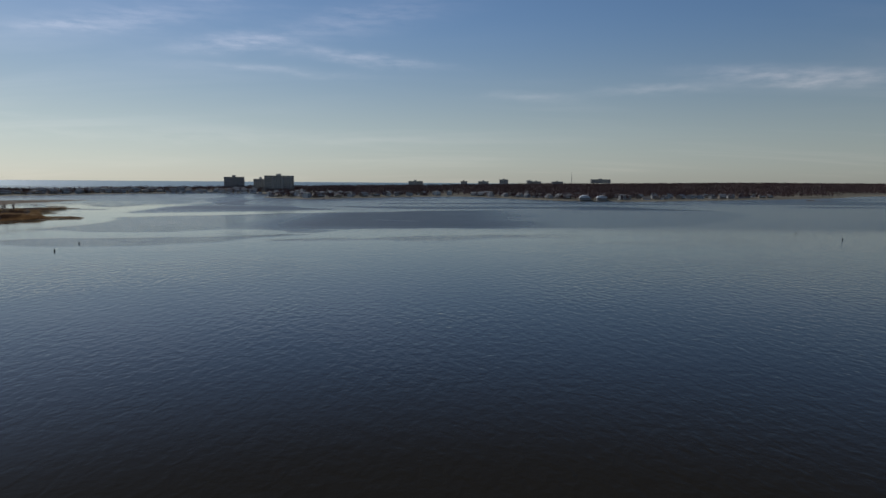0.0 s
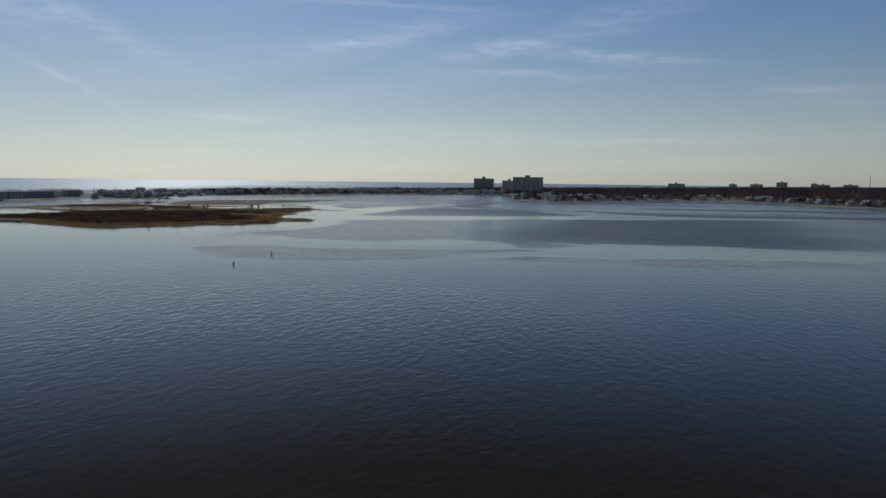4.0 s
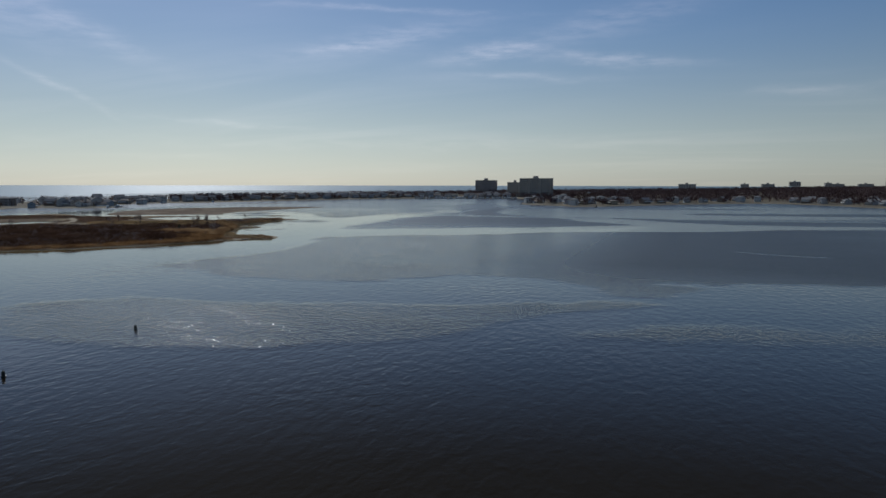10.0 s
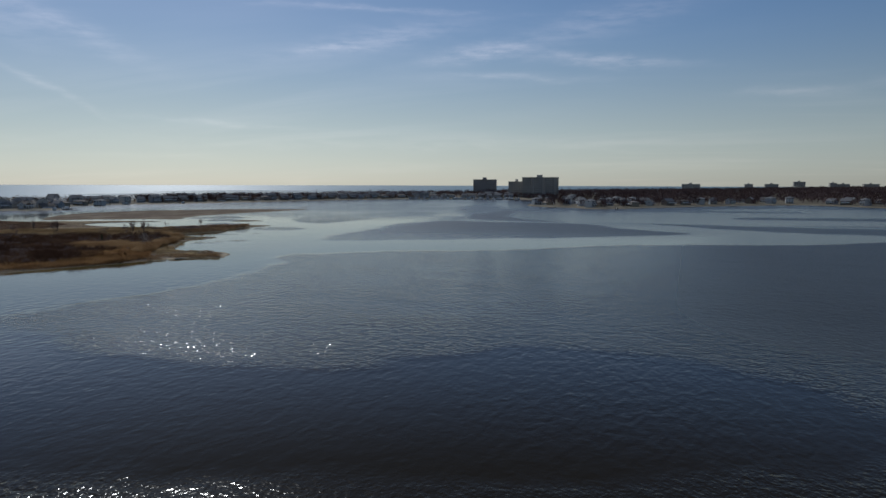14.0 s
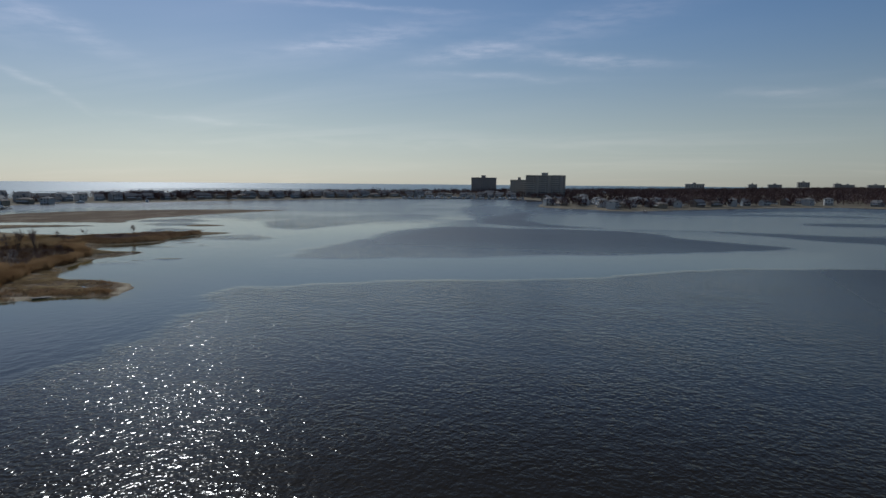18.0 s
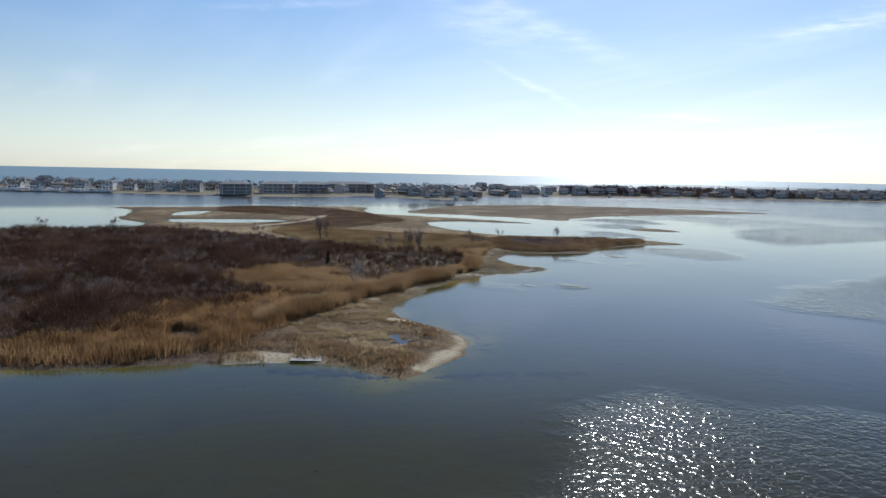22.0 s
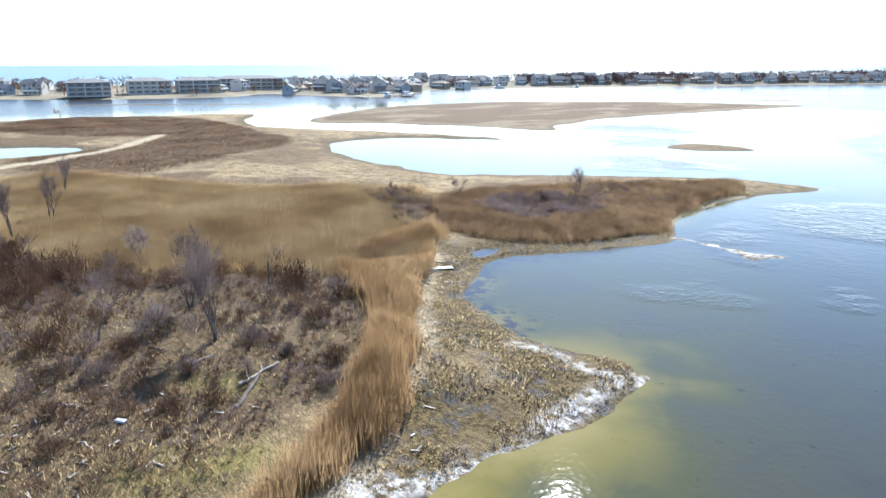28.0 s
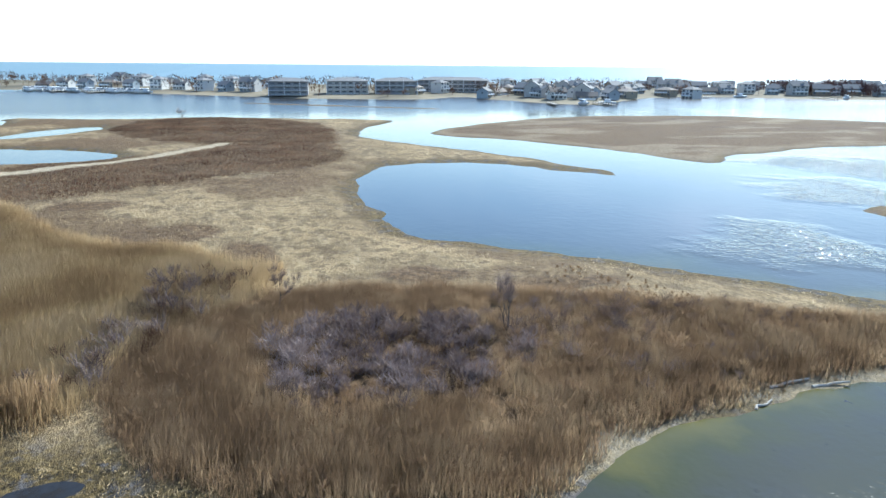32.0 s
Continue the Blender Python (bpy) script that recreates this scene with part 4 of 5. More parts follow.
bushes("thicket", THICKET, 0.68, 3.0, TWIG, "dense thicket of bare dark-brown winter shrubs", 0.46, 72, seed=21, size=6.0, bare=CLEARING)
SCRUB_A = rounded([(-262, 446), (-257, 451.5), (-252, 454), (-247.5, 456), (-245, 454), (-249, 450.5), (-256, 444)], 3)
SCRUB_B = rounded([(-258, 468.5), (-253, 469.5), (-247.5, 467.5), (-244.5, 463), (-246, 461), (-249, 463.5), (-254, 467)], 3)
for scrub in (SCRUB_A, SCRUB_B):
    bushes("beach_scrub", scrub, 2.4, 0.8, REED_RED, "low dark brown scrub above the beach", 0.8, 60, seed=26, size=4.0, fine=0.6)
bushes("mound_brush", MOUND, 0.9, 1.5, REED_RED, "tangled reddish-brown brush on the mound", 0.5, 90, seed=27, size=4.0, fine=0.55)
MOUND_EAST = rounded([(-337, 570), (-331, 584), (-327, 590), (-322.5, 588), (-321.5, 578), (-322, 570), (-328, 566)], 3)
bushes("grey_brush", MOUND_EAST, 0.7, 1.7, TWIG_GREY, "grey twiggy brush on the far end of the mound", 0.5, 90, seed=43, size=4.0, fine=0.6)
STRAW_MARSH = rounded([(-387, 523), (-402, 533), (-420, 555), (-460, 578), (-420, 590), (-404, 567), (-367, 564), (-351, 579), (-331, 598), (-328, 592), (-340, 568), (-344, 552), (-350, 549), (-361, 541), (-370, 530)], 3)
reeds("matted_straw", STRAW_MARSH, 4.5, 0.22, STRAW, "wind-flattened pale straw over the marsh", 1.0, 0.09, 15, 2.2, 5.0, False)
bushes("grey_thicket", THICKET, 0.15, 2.7, TWIG_GREY, "purple-grey bare shrubs scattered through the thicket", 0.62, 90, seed=41, size=5.0, bare=CLEARING)
bushes("thicket_understory", THICKET, 1.0, 1.1, REED_DARK, "low russet scrub under the thicket", 0.6, 24, seed=22, bare=CLEARING)
bushes("clearing_scrub", CLEARING, 1.0, 0.9, TWIG_GREY, "low grey-brown bare scrub in the clearing", 0.55, 60, seed=24, size=4.0, fine=0.7)
bushes("brown_scrub", CLEARING, 0.9, 1.0, TWIG, "low dark-brown bare scrub in the clearing", 0.55, 60, seed=44, size=4.0, fine=0.8)
bushes("bracken", CLEARING, 0.8, 0.5, REED_RUST, "dead rusty bracken on the floor of the clearing", 0.7, 40, seed=45, size=3.0, fine=0.8)
bushes("mound_shrubs", PURPLE, 1.2, 2.5, TWIG_GREY, "purple-grey leafless shrubs on the mound", 0.1, 150, seed=25, spread=1.0)

SCRUB_C = rounded([(-246.4, 461.5), (-246.8, 465), (-250, 468), (-255, 470), (-260, 470), (-259, 466.5), (-254.5, 467.5), (-249.5, 465.5), (-247.5, 462)], 3)
SCRUB_D = rounded([(-257, 450.5), (-253, 453.5), (-249, 456), (-245, 460), (-243, 458), (-246.5, 454.5), (-251, 451), (-256, 446)], 3)
for scrub in (SCRUB_C, SCRUB_D):
    bushes("beach_scrub", scrub, 5.0, 0.8, REED_RED, "low russet scrub round the straw of the point", 0.75, 60, seed=29, size=3.0, fine=0.6)
SHORE_SCRUB = rounded([(-336, 584), (-346, 576), (-341, 573), (-334, 580)], 3)
bushes("marsh_scrub", SHORE_SCRUB, 0.6, 0.5, REED_DARK, "low brown scrub behind the mound", 0.7, 40, seed=30, size=4.0)
LINK = rounded([(-330, 534.6), (-336, 536.4), (-341, 538.2), (-349, 541), (-351, 546), (-346, 547), (-339, 543), (-332, 539)], 3)
bushes("link_shrubs", LINK, 0.6, 2.2, TWIG, "dark bare shrubs between the reeds and the mound", 0.35, 90, seed=31, size=4.0)
bushes("link_shrubs", LINK, 0.4, 2.3, TWIG_GREY, "purple-grey bare shrubs between the reeds and the mound", 0.5, 90, seed=32, size=4.0)
SHORE_WEST = rounded([(-385, 373), (-350, 360), (-314, 358), (-287, 384), (-271, 404), (-261, 423), (-256, 434), (-264, 438), (-270, 428), (-280, 408), (-294, 387), (-318, 367), (-350, 370), (-385, 381)], 3)
reeds("shore_reeds", SHORE_WEST, 30, 1.2, REED_DARK, "dark russet reeds along the western shore", 0.4, 0.08, 17, 0.3, 8.0, False)
STRAND_STRIP = rounded([(-313, 557), (-316.5, 563.5), (-319.6, 571), (-321, 580), (-320, 588), (-317.6, 587), (-317.6, 580), (-316.6, 571.5), (-313.6, 563), (-311.6, 558)], 3)
reeds("strand_straw", STRAND_STRIP, 45, 0.45, STRAW, "pale straw along the foot of the mound", 0.9, 0.04, 18, 0.7, 2.5)
WRACK_STRIP = rounded([(-280, 481), (-284.2, 487), (-286.6, 492), (-289.6, 500), (-293.4, 506), (-298.6, 512), (-303.8, 517), (-310, 521.6), (-316.4, 527.8), (-318, 526), (-310.6, 520), (-304.8, 516), (-299.8, 511), (-294.6, 505), (-291, 499), (-288, 492), (-285.4, 486.4), (-281.4, 480)], 3)
reeds("wrack_straw", WRACK_STRIP, 60, 0.16, STRAW, "pale bleached straw heaped along the wrack line", 0.95, 0.05, 19, 2.4, 2.0)


def wood_litter(name, poly, count, seed, label):
    """Broken sticks and slivers of board strewn on the ground."""
    r = np.random.default_rng(seed)
    place_ = scatter(r, poly, 6.0, 0.9, 3.0, seed)
    place_ = place_[r.permutation(len(place_))[:count]]
    bm = bmesh.new()
    for x, y, z in place_:
        a, L = r.uniform(0, math.pi), r.uniform(0.15, 0.75)
        m = Matrix.LocRotScale((x, y, z + 0.05), Euler((r.normal(0, 0.1), r.normal(0, 0.15), a)), (L, r.uniform(0.03, 0.12), r.uniform(0.02, 0.06)))
        bmesh.ops.create_cube(bm, size=1, matrix=m)
    me = bpy.data.meshes.new(name)
    bm.to_mesh(me)
    bm.free()
    me.materials.append(DRIFT)
    return tagged(new(name, me), label, "wood litter", kind="stuff")


DUMP = rounded([(-311, 489), (-309, 496), (-304, 498), (-299, 496), (-297, 490), (-302, 485)], 3)
wood_litter("wood_litter", DUMP, 60, 61, "bleached broken wood strewn through the clearing")
wood_litter("wood_litter", CLEARING, 50, 62, "scattered pale sticks among the low shrubs")
wood_litter("wrack_sticks", WRACK_STRIP, 70, 63, "pale drift sticks along the wrack line")
wood_litter("wood_litter", POINT, 40, 64, "pale drift sticks on the straw of the point")

# ---------------------------------------------------------------- towers and condominiums
def win_mesh(w, h):
    bm = box(w, 0.12, h)
    me = bpy.data.meshes.new("window")
    bm.to_mesh(me)
    bm.free()
    me.materials.append(GLASS)
    return me


def block(name, m, w, d, storeys, sh, bays, wall, label, category, pattern):
    """A tall flat-roofed building: body, floor bands, piers, windows and a roof house."""
    t = thing(name, m, label, category)
    h = storeys * sh
    part("wall", box(w, d, h, bevel=0.1), wall, t)
    part("parapet", box(w + 0.8, d + 0.8, 1.1, h), wall, t)
    part("roof_house", box(w * 0.16, d * 0.5, 3.4, h + 1.1, x=-w * 0.02, bevel=0.1), wall, t)
    bw = w / bays
    me = win_mesh(bw * pattern[0], sh * pattern[1])
    side = win_mesh(bw * 0.5, sh * 0.5)
    for s in range(storeys):
        for k in range(bays):
            if pattern[2] and k % pattern[2] == pattern[2] - 1:
                continue
            o = new("window", me)
            o.parent, o.matrix_basis = t, pose(-w / 2 + bw * (k + 0.5), -d / 2 - 0.04, s * sh + sh * 0.28)
        for k in range(3):
            o = new("window", side)
            o.parent, o.matrix_basis = t, pose(w / 2 + 0.04, -d / 2 + d * (k + 0.5) / 3, s * sh + sh * 0.28, 0, 0, 90)
            o = new("window", side)
            o.parent, o.matrix_basis = t, pose(-w / 2 - 0.04, -d / 2 + d * (k + 0.5) / 3, s * sh + sh * 0.28, 0, 0, 90)
    for k in range(bays + 1):
        if pattern[2] and k % pattern[2] in (0, pattern[2] - 1):
            part("pier", box(0.7, 0.7, h, x=-w / 2 + bw * k, y=-d / 2 - 0.3), wall, t)
    return t


block("apartment_tower", pose(-307.5, 1300, 1.2, 0, 0, 12), 53, 18, 10, 2.95, 16, CONCRETE, "pale concrete apartment tower with rows of recessed balconies", "tower", (0.86, 0.62, 5))
block("apartment_tower", pose(-350, 1330, 1.2, 0, 0, 12), 26, 16, 8, 2.9, 7, CONCRETE, "lower tan concrete apartment wing behind the tower", "tower", (0.6, 0.5, 0))
block("apartment_tower", pose(-424.5, 1410, 1.2, 0, 0, 12), 38, 24, 9, 2.95, 11, DARK_BRICK, "dark brick apartment tower with flat roof", "tower", (0.6, 0.5, 0))
for x0, x1, y, top in ((-119, -72, 2300, 19.5), (60, 83, 2600, 19.3), (135, 175, 2800, 19), (220, 254, 2800, 26.7), (341, 361, 2900, 23.2), (362, 400, 2900, 19.6), (459, 507, 3000, 19.5), (626, 711, 3000, 30)):
    block("distant_block", pose((x0 + x1) / 2, y, top - 15, 0, 0, 6), x1 - x0, 16, 5, 3.0, max(4, int((x1 - x0) / 6)), CONCRETE, "distant flat-roofed apartment block above the woods", "building", (0.6, 0.5, 0))
mast = thing("radio_mast", pose(545, 3000, 8), "slender radio mast far behind the woods", "mast")
part("shaft", tube(bmesh.new(), [(0, 0, 0), (0, 0, 52)], [1.2, 0.5], 5), DARK_BRICK, mast)

# ---------------------------------------------------------------- houses
def gable(w, d, h, over=0.5, thick=0.25):
    """A gabled roof with eaves, its ridge along x."""
    bm = bmesh.new()
    a, b = w / 2 + over, d / 2 + over
    drop = over * h / (d / 2)
    prof = [(-b, -drop), (0, h), (b, -drop), (b, -drop + thick), (0, h + thick * 1.3), (-b, -drop + thick)]
    ends = [[bm.verts.new((sx * a, y, z)) for y, z in prof] for sx in (-1, 1)]
    n = len(prof)
    for k in range(n):
        bm.faces.new((ends[0][k], ends[1][k], ends[1][(k + 1) % n], ends[0][(k + 1) % n]))
    for e in ends:
        bm.faces.new((e[0], e[1], e[4], e[5]))
        bm.faces.new((e[1], e[2], e[3], e[4]))
    bmesh.ops.recalc_face_normals(bm, faces=bm.faces)
    return bm


def hip(w, d, h, over=0.5, thick=0.25):
    bm = bmesh.new()
    a, b, r = w / 2 + over, d / 2 + over, max(w / 2 - d / 2, 0.4)
    low = [bm.verts.new((x, y, -0.2)) for x, y in ((-a, -b), (a, -b), (a, b), (-a, b))]
    mid = [bm.verts.new((x, y, -0.2 + thick)) for x, y in ((-a, -b), (a, -b), (a, b), (-a, b))]
    top = [bm.verts.new((-r, 0, h)), bm.verts.new((r, 0, h))]
    bm.faces.new(low[::-1])
    for k in range(4):
        bm.faces.new((low[k], low[(k + 1) % 4], mid[(k + 1) % 4], mid[k]))
    bm.faces.new((mid[0], mid[1], top[1], top[0]))
    bm.faces.new((mid[1], mid[2], top[1]))
    bm.faces.new((mid[2], mid[3], top[0], top[1]))
    bm.faces.new((mid[3], mid[0], top[0]))
    bmesh.ops.recalc_face_normals(bm, faces=bm.faces)
    return bm


def body(w, d, h, peak):
    """Walls with a pointed gable at both ends, peak metres above the eaves."""
    bm = bmesh.new()
    ends = [[bm.verts.new((sx * w / 2, y, z)) for y, z in ((-d / 2, 0), (d / 2, 0), (d / 2, h), (0, h + peak), (-d / 2, h))] for sx in (-1, 1)]
    for k in range(5):
        bm.faces.new((ends[0][k], ends[0][(k + 1) % 5], ends[1][(k + 1) % 5], ends[1][k]))
    bm.faces.new(ends[0][::-1])
    bm.faces.new(ends[1])
    bmesh.ops.recalc_face_normals(bm, faces=bm.faces)
    return bm


WIN_S, WIN_L = win_mesh(1.1, 1.4), win_mesh(2.4, 2.0)


def house(m, w, d, storeys, wall, roof_kind, roof, label, deck=True, piles=False, dormer=False, chimney=False, group=""):
    t = thing("house", m, label, "house", group)
    low = 0.9 if piles else 0.3
    h = low + storeys * 2.6
    rise_ = d * (0.30 if roof_kind == "gable" else 0.22)
    part("wall", body(w, d, h, rise_ - 0.02) if roof_kind == "gable" else box(w, d, h), WALLS[wall], t)
    rf = part("roof", (gable if roof_kind == "gable" else hip)(w, d, rise_), roof, t)
    rf.location.z = h
    n = max(2, int(w / 3.0))
    for s in range(storeys):
        for k in range(n):
            o = new("window", WIN_L if (k + s) % 2 == 0 else WIN_S)
            o.parent, o.matrix_basis = t, pose(-w / 2 + w * (k + 0.5) / n, -d / 2 - 0.04, low + s * 2.6 + 0.6)
    for sx in (-1, 1):
        o = new("window", WIN_S)
        o.parent, o.matrix_basis = t, pose(sx * (w / 2 + 0.04), 0, h - 1.9, 0, 0, 90)
    if deck:
        dk = part("deck", box(w * 0.8, 2.4, 0.3, low + 2.5 if storeys > 1 else low, y=-d / 2 - 1.2), TRIM, t, "white railed deck")
        rail = box(w * 0.8, 0.08, 0.95, low + 2.8 if storeys > 1 else low + 0.3, y=-d / 2 - 2.35)
        part("railing", rail, TRIM, dk)
    if dormer:
        dm_ = part("dormer", body(2.6, 3.0, 1.2, 0.9), WALLS[wall], t)
        dm_.matrix_basis = pose(w * 0.15, -d * 0.22, h + rise_ * 0.25, 0, 0, 90)
        dr = part("roof", gable(2.6, 3.0, 0.95, 0.25, 0.15), roof, dm_)
        dr.location.z = 1.2
    if chimney:
        part("chimney", box(0.9, 0.9, 2.2, h + rise_ * 0.55, x=-w * 0.28, y=d * 0.12), DARK_BRICK, t)
    return t


STYLES = [
    dict(w=13, d=10, storeys=2, wall="grey", roof_kind="gable", roof=ROOFS[0], label="grey-shingled two-storey beach house with white decks", dormer=True),
    dict(w=11, d=11, storeys=3, wall="white", roof_kind="hip", roof=ROOFS[0], label="tall white beach house with hipped grey roof", piles=True),
    dict(w=16, d=10, storeys=2, wall="tan", roof_kind="hip", roof=ROOFS[1], label="wide tan waterfront house with brown hipped roof", chimney=True),
    dict(w=12, d=9, storeys=2, wall="white", roof_kind="gable", roof=ROOFS[1], label="white clapboard house with brown gabled roof", chimney=True, dormer=True),
    dict(w=14, d=11, storeys=2, wall="brown", roof_kind="gable", roof=ROOFS[0], label="brown-shingled house with dark gabled roof", piles=True),
    dict(w=10, d=9, storeys=2, wall="blue", roof_kind="gable", roof=ROOFS[0], label="blue-grey clapboard house with gabled roof", chimney=True),
    dict(w=15, d=9, storeys=1, wall="tan", roof_kind="gable", roof=ROOFS[1], label="low tan bungalow with brown gabled roof"),
    dict(w=14, d=12, storeys=3, wall="grey", roof_kind="gable", roof=ROOFS[0], label="three-storey grey-shingled beach house with decks", dormer=True),
]
MODELS = []


def put_house(k, x, y, turn, group, z=None, size=0.74):
    z = float(town_height(town_depth(np.array([x]), np.array([y])))[0]) - 0.15 if z is None else z
    m = pose(x, y, z, 0, 0, turn)
    for i, ob in MODELS:
        if i == k and ob["group"] == group:
            copy_thing(ob, m)
            return
    MODELS.append((k, house(m @ Matrix.Diagonal((size, size, size, 1)), group=group, **STYLES[k])))


def along(pts, spacing):
    """Places at even steps along a line, with the heading of the line."""
    out, left = [], 0.0
    for (x0, y0), (x1, y1) in zip(pts[:-1], pts[1:]):
        L = math.hypot(x1 - x0, y1 - y0)
        while left < L:
            t = left / L
            out.append((x0 + (x1 - x0) * t, y0 + (y1 - y0) * t, math.degrees(math.atan2(y1 - y0, x1 - x0))))
            left += spacing
        left -= L
    return out


prng = random.Random(5)
BAY_ROW = [(-672, 700), (-622, 712), (-618, 726), (-655, 768), (-684, 815), (-664, 870), (-634, 930), (-600, 1005), (-552, 1105), (-492, 1195), (-425, 1250), (-345, 1252)]
for setback, spacing in ((12, 13), (36, 16), (66, 18), (105, 22)):
    for x, y, hd in along(BAY_ROW, spacing):
        a = radians(hd + 90)
        put_house(prng.randrange(8), x + math.cos(a) * (setback + prng.uniform(-5, 6)), y + math.sin(a) * (setback + prng.uniform(-5, 6)), hd + prng.uniform(-12, 12), "houses on the barrier strip")
NORTH_ROW = [(-810, 425), (-764, 500), (-722, 552)]
for setback, spacing in ((14, 17), (50, 22), (85, 24)):
    for x, y, hd in along(NORTH_ROW, spacing):
        a = radians(hd + 90)
        put_house(prng.randrange(8), x + math.cos(a) * (setback + prng.uniform(-4, 4)), y + math.sin(a) * (setback + prng.uniform(-4, 4)), hd + prng.uniform(-12, 12), "houses on the barrier strip")
EAST_ROW = [(-300, 1190), (-268, 1060), (-262, 1010), (-246, 985), (-200, 950), (-172, 930), (-145, 970), (-98, 1025), (-40, 1085), (22, 1125), (84, 1055), (125, 990), (165, 945), (240, 930), (300, 955), (374, 1000), (460, 1055), (545, 1110)]
for setback, spacing in ((16, 24), (48, 30), (95, 40)):
    for x, y, hd in along(EAST_ROW, spacing):
        a = radians(hd + 90)
        put_house(prng.randrange(7), x + math.cos(a) * (setback + prng.uniform(-6, 8)), y + math.sin(a) * (setback + prng.uniform(-6, 8)), hd + prng.uniform(-40, 40), "houses on the mainland shore", size=0.72)

# ---------------------------------------------------------------- woods behind the houses
def crowns(name, x, y, z, tall, wide, leaves, material, label, card=0.9):
    """Far leafless trees: a stem and a loose crown of twig sprays."""
    rng = np.random.default_rng(11)
    n = len(x)
    r = np.repeat(np.arange(n), leaves)
    m = len(r)
    v = rng.normal(0, 1, (m, 3))
    v /= np.linalg.norm(v, axis=1)[:, None]
    v *= rng.uniform(0.25, 1.0, m)[:, None] ** 0.5
    base = np.stack([x, y, z], 1)[r] + v * np.stack([wide[r], wide[r], tall[r] * 0.36], 1)
    base[:, 2] += tall[r] * 0.62
    tip = base + (v * [1, 1, 0.6] + rng.normal(0, 0.5, (m, 3)) + [0, 0, 0.6]) * card * 1.4
    stem = np.stack([x, y, z - 0.3], 1)
    top = stem + np.stack([rng.normal(0, 0.4, n), rng.normal(0, 0.4, n), tall * 0.8], 1)
    return tagged(blades(name, np.concatenate([base, stem]), np.concatenate([tip, top]), np.concatenate([rng.uniform(0.3, 0.8, m) * card, np.full(n, 0.6)]), material), label, "woods", kind="stuff")


rng = np.random.default_rng(17)
n = 50000
u = rng.uniform(0, 1, n)
x, y = rng.uniform(-700, 2600, n), 905 + 2600 * u ** 1.7
d = town_depth(x, y)
ok = (d > 9 + rng.uniform(0, 16, n)) & (fbm(x, y, 90, 3, 5) > -0.55 + 0.25 * step(160 - d, 0, 100)) & (x - 0.8 * (y - 900) < 1150)
x, y, d = x[ok], y[ok], d[ok]
tall = rng.uniform(6.5, 12, len(x)) * (0.62 + 0.38 * step(d, 30, 160))
crowns("woods_mainland", x, y, town_height(d), tall, tall * rng.uniform(0.32, 0.48, len(x)), 30, WOODS, "leafless reddish-brown woods behind the waterfront town", 1.5)
x, y = rng.uniform(-1100, -300, 4200), rng.uniform(200, 1420, 4200)
d = town_depth(x, y)
ok = (d > 8) & (d < 200)
x, y, d = x[ok], y[ok], d[ok]
tall = rng.uniform(3, 7.5, len(x))
crowns("woods_barrier", x, y, town_height(d), tall, tall * rng.uniform(0.42, 0.62, len(x)), 40, TWIG, "leafless trees between the beach houses", 0.9)
# ---------------------------------------------------------------- condominiums on the bay front
def condo(x0, y0, x1, y1, storeys, wall, label, depth=13.0):
    """A long gallery-fronted building whose front runs from one point to the other."""
    w = math.hypot(x1 - x0, y1 - y0)
    turn = math.degrees(math.atan2(y1 - y0, x1 - x0))
    t = thing("condominium", pose((x0 + x1) / 2, (y0 + y1) / 2, 1.0, 0, 0, turn) @ pose(0, depth / 2, 0), label, "condominium", "condominiums on the bay")
    sh = 2.4
    h = storeys * sh + 0.4
    part("wall", box(w, depth, h), wall, t)
    rf = part("roof", hip(w, depth, 2.0, 0.9, 0.3), ROOFS[0], t)
    rf.location.z = h
    n = max(4, int(w / 3.6))
    bw = w / n
    slab, rail = box(w, 1.5, 0.22), box(w, 0.08, 0.9)
    me_s, me_r = bpy.data.meshes.new("balcony"), bpy.data.meshes.new("railing")
    slab.to_mesh(me_s), rail.to_mesh(me_r)
    slab.free(), rail.free()
    me_s.materials.append(TRIM), me_r.materials.append(wall)
    me_w = win_mesh(bw * 0.55, 1.5)
    for s in range(storeys):
        b = new("balcony", me_s)
        b.parent, b.matrix_basis = t, pose(0, -depth / 2 - 0.75, 0.3 + s * sh)
        r = new("railing", me_r)
        r.parent, r.matrix_basis = b, pose(0, -0.7, 0.22)
        for k in range(n):
            o = new("window", me_w)
            o.parent, o.matrix_basis = t, pose(-w / 2 + bw * (k + 0.5), -depth / 2 - 0.04, 0.65 + s * sh)
    for k in range(0, n + 1, 2):
        part("post", box(0.25, 0.25, h, x=-w / 2 + bw * k, y=-depth / 2 - 1.45), TRIM, t)
    return t


condo(-691, 569, -688, 590, 3, CONDO_WALL, "grey three-storey condominium with continuous white balconies")
condo(-699, 602, -695, 625, 3, WALLS["grey"], "grey-brown three-storey condominium with long balconies")
condo(-697, 630, -693, 654, 3, CONDO_WALL, "grey three-storey condominium beside the lawn")
condo(-728, 664, -710, 704, 3, DARK_BRICK, "long dark condominium block set back from the water", 15.0)

